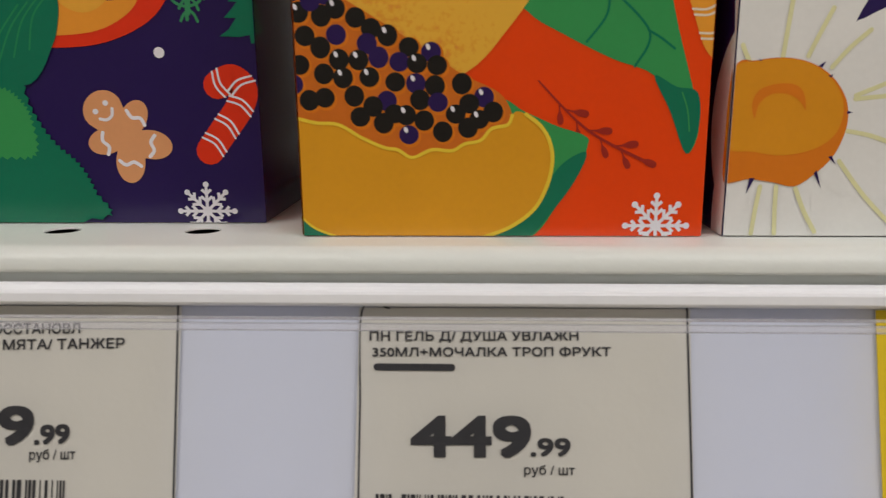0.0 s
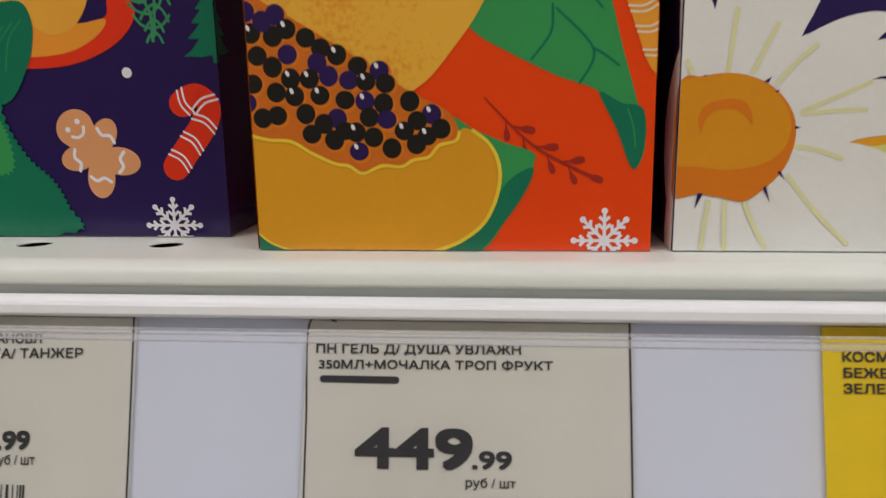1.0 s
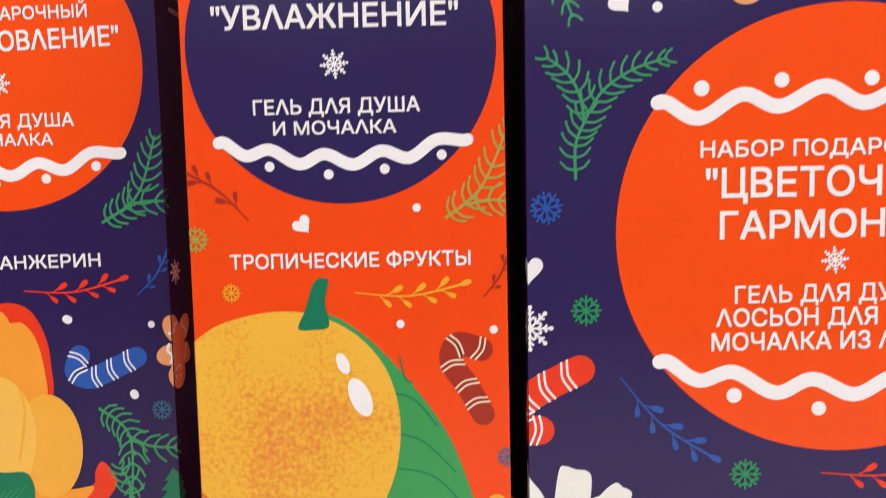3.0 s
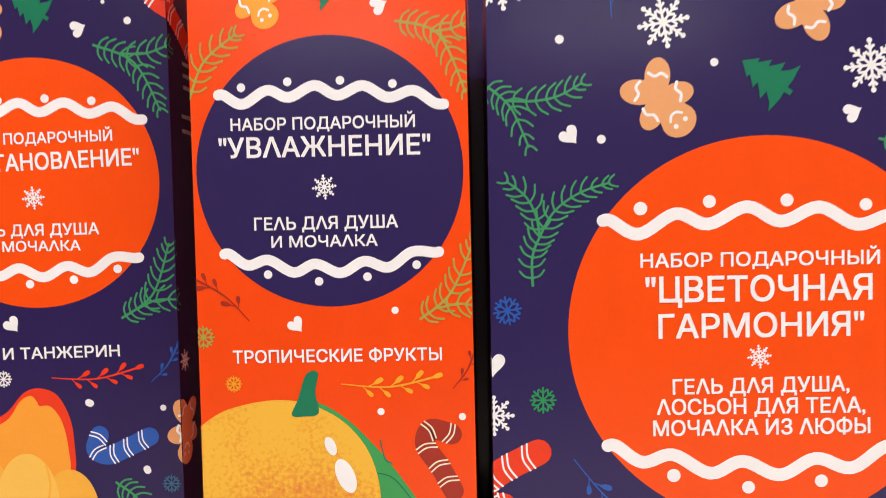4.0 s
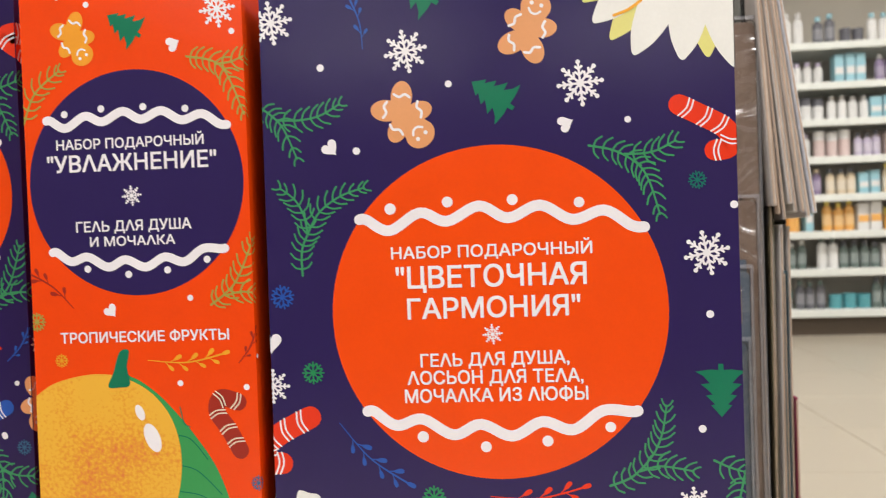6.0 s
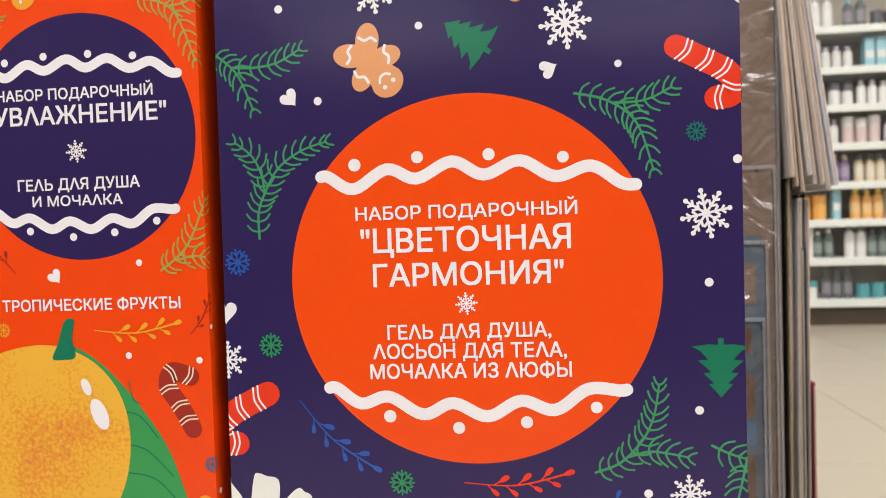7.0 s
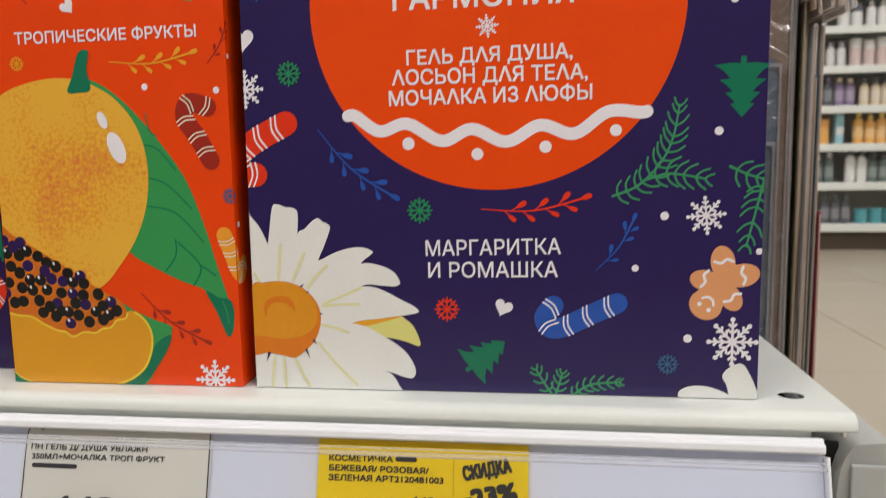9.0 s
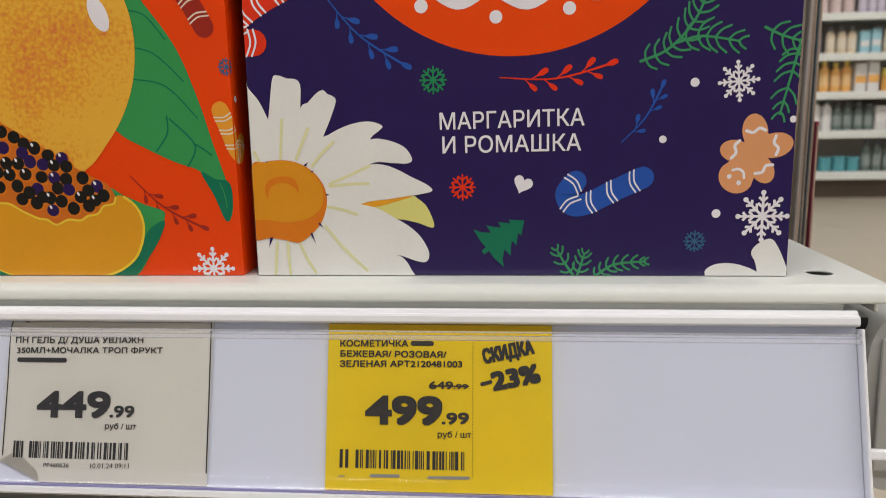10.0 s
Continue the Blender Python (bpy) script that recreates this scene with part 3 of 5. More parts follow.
def shelf_top():
    """Top plate with a rolled front lip and a row of punched round holes."""
    bm = bmesh.new()
    x0, x1 = HOLE_X - 15.5 * HOLE_STEP, HOLE_X + 0.35 * HOLE_STEP
    ya, yb = HOLE_Y - 0.009, HOLE_Y + 0.009

    def quad(a, b, c, d):
        bm.faces.new([bm.verts.new(p) for p in (a, b, c, d)])

    def flat(xa, xb, y_a, y_b):
        quad((xa, y_a, SZ), (xb, y_a, SZ), (xb, y_b, SZ), (xa, y_b, SZ))
    flat(SX0, SX1, yb, SY1)
    r = 0.0042
    flat(SX0, SX1 - 0.0, SY0 + r, ya)
    flat(SX0, x0, ya, yb)
    flat(x1, SX1, ya, yb)
    for n in range(16):
        cx = HOLE_X - n * HOLE_STEP
        xa, xb = max(cx - HOLE_STEP / 2, x0), min(cx + HOLE_STEP / 2, x1)
        corners = []
        for k in range(24):
            t = k * math.tau / 24
            c, s = math.cos(t), math.sin(t)
            lim = min(((xb - cx) if c > 0 else (cx - xa)) / max(abs(c), 1e-6), (yb - HOLE_Y) / max(abs(s), 1e-6))
            corners.append(((cx + HOLE_R * c, HOLE_Y + HOLE_R * s, SZ), (cx + lim * c, HOLE_Y + lim * s, SZ)))
        for k in range(24):
            a, b = corners[k], corners[(k + 1) % 24]
            quad(a[0], a[1], b[1], b[0])
            quad(b[0], a[0], (*a[0][:2], SZ - 0.0005), (*b[0][:2], SZ - 0.0005))
        for sx, sy in ((xa, ya), (xb, ya), (xb, yb), (xa, yb)):
            near = sorted(corners, key=lambda c: (c[1][0] - sx) ** 2 + (c[1][1] - sy) ** 2)[:2]
            bm.faces.new([bm.verts.new(p) for p in (near[0][1], (sx, sy, SZ), near[1][1])])
    prev = None
    for k in range(9):
        a = k / 8 * math.pi / 2
        y, z = SY0 + r - r * math.sin(a), SZ - r + r * math.cos(a)
        if prev:
            quad((SX0, *prev), (SX1, *prev), (SX1, y, z), (SX0, y, z))
        prev = (y, z)
    quad((SX0, *prev), (SX1, *prev), (SX1, SY0, SZ - 0.0049), (SX0, SY0, SZ - 0.0049))
    quad((SX0, SY0, SZ - 0.0049), (SX1, SY0, SZ - 0.0049), (SX1, SY0 + 0.012, SZ - 0.0049), (SX0, SY0 + 0.012, SZ - 0.0049))
    bmesh.ops.remove_doubles(bm, verts=bm.verts[:], dist=1e-6)
    bmesh.ops.recalc_face_normals(bm, faces=bm.faces[:])
    for f in bm.faces:
        f.smooth = abs(f.normal.z) < 0.99
    return bm


part("top_plate", shelf_top(), STEELWHITE, gondola)
# added near-black sheet: paints the shade seen through the punched holes
slab("hole_shade_sheet", (SX0 + 0.002, SX1 - 0.009, SY0 + 0.0135, SY1, SZ - 0.012, SZ - 0.006), SHADEBLACK, gondola, label="near-black sheet painting the shade under the plate holes")
slab("side_flange", (SX1 - 0.0012, SX1, SY0 + 0.008, SY1, SZ - 0.0095, SZ - 0.0006), STEELWHITE, gondola, 0.0004)
slab("front_channel", (SX0, SX1 - 0.012, SY0 + 0.0026, SY0 + 0.0034, SZ - 0.011, SZ - 0.0051), STEELWHITE, gondola, 0.0008)
slab("underside", (SX0 + 0.002, SX1 - 0.012, SY0 + 0.012, SY1, SZ - 0.034, SZ - 0.0125), STEELWHITE, gondola)

frame_thing = tagged(empty("gondola_frame", pose(0, 0, 0)), "light grey steel gondola frame with slotted end post", "shelving frame")
slab("back_panel", (SX0, SX1 - 0.03, SY1 + 0.008, SY1 + 0.03, FLOOR, 1.55), BACKPANEL, frame_thing, 0.002)
slab("end_post", (SX1 - 0.029, SX1 + 0.001, SY1 + 0.003, SY1 + 0.05, FLOOR, 1.55), STEELWHITE, frame_thing, 0.002)
# slots are not cut: near-black slabs paint the shade inside them
for k in range(24):
    slab("slot_shade", (SX1 - 0.018, SX1 - 0.010, SY1 + 0.0022, SY1 + 0.006, 0.1 + 0.05 * k, 0.125 + 0.05 * k), SHADEBLACK, frame_thing)
# base coloured near-black to paint the deep shade below the price strip
base_shelf = tagged(slab("lower_shelf", (SX0, SX1, SY0 + 0.03, SY1, FLOOR, 0.11), SHADEBLACK, None, 0.003), "lower display base under the shelf, painted near-black as shade", "shelf")

# ---- price strip along the shelf edge ----
TOP_Y, TOP_Z, FOOT_Y, FOOT_Z = 0.1485, 0.4035, 0.1355, 0.360
TILT_T = -math.degrees(math.atan2(TOP_Y - FOOT_Y, TOP_Z - FOOT_Z))
RX1 = 0.2172
strip = tagged(empty("price_strip", pose(0, FOOT_Y, FOOT_Z, TILT_T, 0, 0)), "white plastic price strip with clear cover on the shelf edge", "price strip")
LEN = math.hypot(TOP_Y - FOOT_Y, TOP_Z - FOOT_Z)
part("backing", prism(bmesh.new(), [(0.0004, -0.0041), (0.0004, LEN), (0.0018, LEN), (0.0018, -0.0041)], SX0, RX1), PVCBLUE, strip, "bluish white strip backing")
head = [(0.003, LEN - 0.0006), (-0.0022, LEN - 0.0004), (-0.0029, LEN + 0.0002), (-0.0031, LEN + 0.0018), (-0.0027, LEN + 0.0024), (-0.0019, LEN + 0.0027), (-0.0016, LEN + 0.0036), (-0.0010, LEN + 0.0042), (0.004, LEN + 0.0043)]
part("top_bead", prism(bmesh.new(), head, SX0, RX1), PVC, strip, "glossy white top bead")
foot = [(0.003, -0.0068), (-0.0024, -0.0068), (-0.0034, -0.0062), (-0.0034, -0.0046), (-0.0026, -0.0042), (0.003, -0.0042)]
part("bottom_lip", prism(bmesh.new(), foot, SX0, RX1), PVC, strip, "white bottom lip")
part("lip_line", prism(bmesh.new(), [(-0.0031, -0.0041), (-0.0031, -0.0036), (-0.0022, -0.0036), (-0.0022, -0.0041)], SX0, RX1), VIOLETLINE, strip, "thin violet line")
prof = [(-0.0046, -0.0035), (-0.0040, -0.0027), (-0.0033, -0.0008), (-0.0028, 0.003), (-0.0026, 0.008), (-0.0024, LEN * 0.5), (-0.0022, LEN - 0.008), (-0.0022, LEN - 0.006), (-0.0022, LEN - 0.0048), (-0.0022, LEN - 0.0036), (-0.0022, LEN - 0.0026), (-0.0024, LEN - 0.0003)]
bm = bmesh.new()
rows = [[bm.verts.new((x, y, z)) for y, z in spline(prof, 4)] for x in (SX0, RX1)]
for a in range(len(rows[0]) - 1):
    f = bm.faces.new((rows[0][a], rows[1][a], rows[1][a + 1], rows[0][a + 1]))
    f.smooth = True
cover = part("cover", bm, CLEAR, strip, "clear plastic cover")
cover.visible_shadow = False
# added ribs whose milky white imitates the glare lines on the cover
for rib_at, rib_deep, rib_high in ((LEN - 0.0028, 0.0004, 0.0003), (LEN - 0.0045, 0.0007, 0.0008)):
    rib = [(-0.0028 + rib_deep * math.cos(k * math.tau / 16), rib_at + rib_high * math.sin(k * math.tau / 16)) for k in range(16)]
    part("glare_rib", prism(bmesh.new(), rib, SX0, RX1), RIBCLEAR, strip, "milky clear rib added as the cover's glare line").visible_shadow = False
slab("end_edge", (RX1 + 0.0002, RX1 + 0.0011, -0.003, 0.0018, -0.0062, LEN - 0.001), PVC, strip, 0.0003, "thin white end edge")
slab("end_peg", (RX1 + 0.0013, RX1 + 0.0075, -0.001, 0.0014, 0.0082, 0.0112), PVC, strip, 0.0006)

# added filler slab, near-black to paint the shade of the corner gap
slab("end_gap_shade", (RX1 - 0.012, SX1 - 0.0005, SY0 + 0.0125, SY0 + 0.014, SZ - 0.075, SZ - 0.0125), SHADEBLACK, gondola, label="near-black slab painting shade in the gap under the shelf corner")

# side strip that runs back along the shelf's end
side = tagged(empty("side_price_strip", pose(SX1 + 0.0025, SY0 + 0.006, 0)), "light grey plastic price strip along the shelf end", "price strip")
bm = bmesh.new()
outline = [(-0.002, SZ - 0.0125), (0.003, SZ - 0.0105), (0.012, SZ - 0.012), (0.016, SZ - 0.03), (0.019, SZ - 0.062), (-0.004, SZ - 0.062), (-0.0055, SZ - 0.04), (-0.005, SZ - 0.022)]
a = [bm.verts.new((x, 0.0, z)) for x, z in spline(outline, 4, True)]
b = [bm.verts.new((x, 0.39, z)) for x, z in spline(outline, 4, True)]
for i in range(len(a)):
    bm.faces.new((a[i], a[(i + 1) % len(a)], b[(i + 1) % len(a)], b[i])).smooth = True
bm.faces.new(a[::-1])
bm.faces.new(b)
bmesh.ops.recalc_face_normals(bm, faces=bm.faces[:])
part("profile", bm, PVCGREY, side)
slab("end_cap", (-0.002, 0.0135, -0.0016, -0.0002, SZ - 0.058, SZ - 0.0165), PVCGREY, side, 0.0006, "flat grey end cap")
slab("label_insert", (0.0178, 0.0184, 0.006, 0.386, SZ - 0.058, SZ - 0.036), PVCBLUE, side, 0.0002, "white label insert")


# ---- gift boxes ----
def gift_box(x, y, w, h, d, lean, colour, label, register=(1, 0, 1, 0)):
    thing = tagged(empty("gift_box", pose(x, y, SZ + 0.0002)), label, "gift box", "gift boxes on the shelf")
    sheet = Sheet(thing, w, h, d, lean, register)
    bm = bmesh.new()
    block(bm, 0, w / 1000, 0, d / 1000, 0, h / 1000, 0.0002, 2)
    for v in bm.verts:
        v.co.x -= lean * v.co.z
    part("carton", bm, colour, thing)
    tab = bmesh.new()
    block(tab, 0.004, w / 1000 - 0.004, 0.004, d / 1000 - 0.003, h / 1000 + 0.0001, h / 1000 + 0.0007, 0.0003, 1)
    for v in tab.verts:
        v.co.x -= lean * v.co.z
    part("lid_flap", tab, colour, thing)
    seam = bmesh.new()
    block(seam, 0.0006, w / 1000 - 0.0006, 0.0003, 0.0008, -0.0001, 0.0006)
    part("bottom_fold", seam, CARD, thing)
    return sheet


# added box, no known carton: blocks light through the gaps between front boxes
gap_blocker = gift_box(-0.028, 0.292, 120, 310, 90, 0.0, NAVYDEEP, "plain dark navy box added behind the front row to darken the gaps")
BIG = gift_box(0.0392, 0.1625, 163, 241, 120, 0.0, NAVY, "wide navy gift box printed with daisies and a round orange medallion", (1, 0, 1, 0.4))
TROP = gift_box(-0.0497, 0.1618, 84.3, 262, 120, 0.006, VERMILION, "slim orange gift box printed with papaya and a navy medallion", (1, 0, 1, 0.5))
LEFT = gift_box(-0.1460, 0.177, 84.1, 262, 120, 0.008, NAVYDEEP, "slim dark blue gift box printed with a peeled tangerine", (1.021, -3.8, 1.005, -0.1))


# ---- price tags ----
def price_tag(x, w, paper, label, curl=False):
    thing = tagged(empty("price_tag", pose(x, FOOT_Y, FOOT_Z, TILT_T, 0, 0)), label, "price tag", "price tags")
    bm = bmesh.new()
    h0, h1, cut = -0.0037, LEN - 0.0007, 0.004
    rim = [(0, h0), (w, h0), (w, h1), (0, h1)]
    if curl:
        rim = [(0.0125, h0), (w, h0), (w, h1), (0, h1), (-0.0006, h0 + cut + 0.002)]
    fr = [bm.verts.new((u, -0.00028, v)) for u, v in rim]
    bk = [bm.verts.new((u, -0.00005, v)) for u, v in rim]
    bm.faces.new(fr)
    bm.faces.new(bk[::-1])
    for i in range(len(rim)):
        bm.faces.new((fr[i], fr[i - 1], bk[i - 1], bk[i]))
    bmesh.ops.recalc_face_normals(bm, faces=bm.faces[:])
    part("paper", bm, paper, thing)
    if curl:
        fold = bmesh.new()
        p = [fold.verts.new(c) for c in ((-0.0006, -0.0003, h0 + cut + 0.002), (0.0125, -0.0003, h0), (0.0115, -0.0004, h0 + 0.0035), (0.0045, -0.0004, h0 + 0.0092))]
        fold.faces.new(p)
        bmesh.ops.solidify(fold, geom=fold.faces[:], thickness=0.0002)
        part("folded_corner", fold, paper, thing, "folded paper corner")
    sheet = Sheet(thing, w * 1000, 46, 0.8)
    sheet.place = lambda u, v, k, s: (u / 1000, -0.0003 - k, v / 1000)
    return sheet


TAG = price_tag(-0.0362, 0.0653, PAPER, "pale grey paper price tag with folded corner in the strip", True)
YTAG = price_tag(0.0650, 0.0665, YELLOWPAPER, "yellow paper discount price tag in the strip")
LTAG = price_tag(-0.1367, 0.0645, PAPER, "pale grey paper price tag in the strip")
for sheet, w in ((TAG, 65.3), (LTAG, 64.5)):
    line(sheet, INK, [(w - 0.3, -3.4), (w - 0.4, 22), (w - 0.6, 45)], 0.4, 2, "cut_edge")
    line(sheet, INK, [(0.3, 4), (0.4, 25), (0.6, 44.2), (6, 44.6)], 0.36, 2, "cut_edge")

# large navy box: the printed panel
oval(BIG, ORANGE, 81.3, 123.8, 58.1, 58.0, 0, 1, 'medallion')
wave(BIG, WHITE, (33.9, 157.3), (132.0, 151.7), 4.0, False)
wave(BIG, WHITE, (34.6, 89.8), (128.0, 89.2), 4.1, True)
dot(BIG, WHITE, 45.0, 160.9, 2.0, 3)
dot(BIG, WHITE, 65.2, 162.6, 1.9, 3)
dot(BIG, WHITE, 87.7, 162.6, 1.9, 3)
dot(BIG, WHITE, 110.4, 160.9, 1.8, 3)
dot(BIG, WHITE, 54.1, 80.7, 2.0, 3)
dot(BIG, WHITE, 76.1, 77.1, 1.9, 3)
dot(BIG, WHITE, 97.4, 79.0, 1.9, 3)
dot(BIG, WHITE, 118.8, 83.7, 1.8, 3)
lettering(BIG, WHITE, 'НАБОР ПОДАРОЧНЫЙ', (44.9, 143.3), (114.3, 143.4), 4.1, 0.019, 4)
lettering(BIG, WHITE, '"ЦВЕТОЧНАЯ', (46.4, 132.9), (112.1, 133.0), 7.5, 0.019, 4)
lettering(BIG, WHITE, 'ГАРМОНИЯ"', (50.1, 122.1), (109.7, 122.4), 7.1, 0.019, 4)
snowflake(BIG, WHITE, 79.5, 116.3, 3.5, 5, True, 3)
lettering(BIG, WHITE, 'ГЕЛЬ ДЛЯ ДУША,', (54.1, 105.2), (105.5, 105.9), 4.5, 0.019, 4)
lettering(BIG, WHITE, 'ЛОСЬОН ДЛЯ ТЕЛА,', (49.3, 99.1), (110.1, 99.5), 4.6, 0.019, 4)
lettering(BIG, WHITE, 'МОЧАЛКА ИЗ ЛЮФЫ', (48.2, 92.7), (111.5, 93.3), 4.6, 0.019, 4)
snowflake(BIG, WHITE, 152.3, 142.3, 7.6, 12, True, 3)
snowflake(BIG, TEAL, 149.9, 166.9, 3.5, 10, False, 3)
snowflake(BIG, WHITE, 146.2, 57.3, 5.9, 5, True, 3)
snowflake(BIG, BLUE, 5.1, 130.9, 4.9, 10, False, 3)
snowflake(BIG, GREEN, 15.4, 103.7, 4.5, 0, False, 3)
snowflake(BIG, WHITE, 0.6, 99.1, 6.1, 0, True, 3)
heart(BIG, WHITE, 106.5, 187.8, 2.5, 115)
heart(BIG, WHITE, 24.3, 183.1, 2.7, 40)
heart(BIG, WHITE, 0.4, 114.9, 3.4, 0)
dot(BIG, WHITE, 127.5, 188.3, 1.1, 3)
dot(BIG, WHITE, 161.6, 158.2, 1.3, 3)
dot(BIG, WHITE, 152.8, 121.6, 1.3, 3)
dot(BIG, WHITE, 149.3, 82.9, 1.3, 3)
dot(BIG, WHITE, 133.8, 57.2, 1.3, 3)
dot(BIG, WHITE, 33.7, 181.7, 1.3, 3)
fir_tree(BIG, TREE, (155.8, 102.7), (155.7, 86.8))
pine_sprig(BIG, PINE, [(114.3, 180.0), (122.8, 177.9), (130.0, 173.4), (133.9, 167.5), (137.3, 155.8)], [(126.0, 176.6), (132.5, 176.6), (137.3, 177.6), (143.1, 180.5)])
pine_sprig(BIG, PINE, [(118.1, 63.5), (125.7, 66.7), (132.4, 73.7), (135.9, 81.3), (137.6, 90.9)], [(128.2, 68.5), (134.0, 70.1), (139.0, 69.8), (145.9, 68.5)])
twig(BIG, BLUE, (24.4, 85.7), (49.0, 63.8))
twig(BIG, RED, (77.2, 59.7), (109.8, 63.1))
candy_cane(BIG, RED, WHITE, [(144.5, 192.4), (152.5, 188.1), (158.6, 184.5), (161.2, 180.8), (160.1, 177.3), (155.9, 176.6)], 7.0)
candy_cane(BIG, RED, WHITE, [(13.8, 87.9), (3.5, 82.6), (-2.5, 77.7), (-1.5, 72.2), (3.0, 71.5)], 7.9)
pine_sprig(BIG, PINE, [(-0.7, 198.6), (3.3, 195.6), (7.6, 190.7), (12.2, 179.9)], [(5.5, 193.8), (13.7, 193.5), (21.1, 194.8), (28.2, 198.5)])
pine_sprig(BIG, PINE, [(12.8, 138.4), (12.8, 146.8), (15.1, 153.0), (19.7, 160.7), (27.3, 166.0), (36.0, 168.8)], [(15.1, 153.0), (14.1, 159.2), (11.0, 165.2), (5.5, 169.7)])
snowflake(BIG, WHITE, 4.3, 228.3, 7.8, 8, True, 3)
snowflake(BIG, WHITE, 52.2, 215.6, 7.6, 10, True, 3)
snowflake(BIG, WHITE, 112.0, 201.4, 7.9, 5, True, 3)
dot(BIG, WHITE, 21.7, 211.5, 1.3, 3)
dot(BIG, WHITE, 66.9, 203.5, 1.2, 3)
twig(BIG, BLUE, (37.1, 217.4), (33.0, 235.2))
gingerbread(BIG, COOKIE, (56.5, 186.7), (45.4, 200.2))
gingerbread(BIG, COOKIE, (97.8, 228.3), (91.7, 212.2))
fir_tree(BIG, TREE, (87.5, 195.0), (75.0, 203.8))
fir_tree(BIG, TREE, (62.4, 232.8), (49.4, 242.2))

# daisies on the large box
petal(BIG, PETAL, (153.6, 253.6), (110.1, 235.4), 11.8, 4)
petal(BIG, LEMON, (153.6, 253.6), (113.7, 228.8), 10.8, 3)
petal(BIG, PETAL, (153.6, 253.6), (117.1, 221.5), 13.8, 4)
petal(BIG, LEMON, (153.6, 253.6), (122.7, 215.4), 11.8, 3)
petal(BIG, PETAL, (153.6, 253.6), (130.3, 209.8), 13.8, 5)
petal(BIG, PETAL, (153.6, 253.6), (146.2, 207.3), 14.3, 4)
petal(BIG, LEMON, (153.6, 253.6), (154.7, 207.8), 11.8, 3)
petal(BIG, PETAL, (153.6, 253.6), (163.5, 204.0), 13.8, 4)
line(BIG, YELLOW, [(116.5, 233.7), (120.3, 235.4), (123.5, 236.3)], 1.0, 6, 'petal_shade')
line(BIG, YELLOW, [(123.9, 223.6), (128.8, 225.3), (133.0, 228.1)], 1.0, 6, 'petal_shade')
# daisy at the foot of the large box
shape(BIG, PETAL, [(2.6, 29.8), (-2.0, 47.3), (-2.1, 62.6), (0.5, 58.0), (3.3, 54.4), (5.3, 50.3), (6.5, 46.8), (9.7, 33.3)], 4, 'petal')
shape(BIG, PETAL, [(6.0, 31.5), (5.3, 42.0), (6.7, 52.3), (8.1, 60.8), (9.9, 61.7), (12.6, 60.8), (15.4, 60.4), (16.7, 58.2), (16.3, 50.4), (15.7, 31.4)], 5, 'petal')
shape(BIG, PETAL, [(14.1, 31.5), (16.0, 50.5), (18.9, 53.6), (21.4, 56.1), (23.5, 57.1), (25.0, 55.9), (26.6, 55.2), (27.4, 53.5), (25.2, 47.7), (22.8, 42.3), (19.6, 31.4)], 4, 'petal')
shape(BIG, PETAL, [(18.5, 29.7), (22.1, 41.5), (25.0, 43.8), (29.8, 46.1), (34.4, 47.3), (38.3, 47.4), (41.5, 46.1), (40.6, 44.8), (37.4, 41.9), (34.7, 34.7), (25.5, 26.1)], 5, 'petal')
shape(BIG, PETAL, [(21.2, 29.6), (27.8, 39.1), (37.7, 42.1), (41.9, 42.0), (45.4, 41.0), (48.3, 39.4), (50.0, 37.1), (50.3, 35.4), (48.4, 34.6), (44.5, 34.8), (37.1, 34.5), (27.2, 26.1)], 6, 'petal')
shape(BIG, PETAL, [(21.0, 26.1), (27.5, 33.1), (37.1, 34.5), (41.7, 34.3), (46.0, 32.7), (50.3, 30.4), (54.8, 28.1), (56.4, 26.2), (52.8, 25.2), (49.1, 24.7), (43.1, 23.8), (35.3, 22.7), (25.1, 19.0)], 7, 'petal')
shape(BIG, LEMON, [(27.1, 22.2), (37.8, 23.9), (49.2, 24.8), (51.9, 23.8), (54.9, 20.8), (56.7, 14.9), (51.4, 16.4), (45.4, 17.5), (34.1, 18.2)], 4, 'petal')
shape(BIG, YELLOW, [(34.2, 22.5), (43.1, 24.0), (49.2, 24.8), (49.7, 24.3), (44.9, 22.9), (38.6, 21.4)], 5, 'petal_shade')
shape(BIG, PETAL, [(19.8, 19.9), (30.6, 22.2), (38.6, 21.1), (45.3, 17.5), (49.3, 15.0), (52.5, 11.9), (54.8, 7.8), (54.9, 5.1), (53.6, 3.9), (50.6, 4.4), (44.9, 6.2), (33.7, 7.3), (20.2, 10.0)], 6, 'petal')
shape(BIG, PETAL, [(19.5, 13.7), (33.8, 10.0), (44.9, 6.2), (47.6, 4.4), (49.3, 1.5), (50.9, -3.6), (33.3, -3.8), (19.0, 2.8)], 5, 'petal')
shape(BIG, PETAL, [(-4.1, 15.6), (19.6, 16.3), (31.9, 8.2), (36.9, -3.8), (15.0, -4.2), (-5.5, -4.3)], 4, 'petal')
oval(BIG, PETAL, 11.3, 22.8, 23.0, 22.0, 0, 3, 'petal_ring')
line(BIG, VEIN, [(10.4, 48.5), (9.8, 42.0), (9.3, 36.4)], 0.9, 8, 'petal_vein')
line(BIG, VEIN, [(18.4, 45.6), (16.2, 40.8), (14.3, 36.4)], 0.9, 8, 'petal_vein')
line(BIG, VEIN, [(26.1, 41.4), (22.4, 38.0), (19.2, 34.2)], 0.9, 8, 'petal_vein')
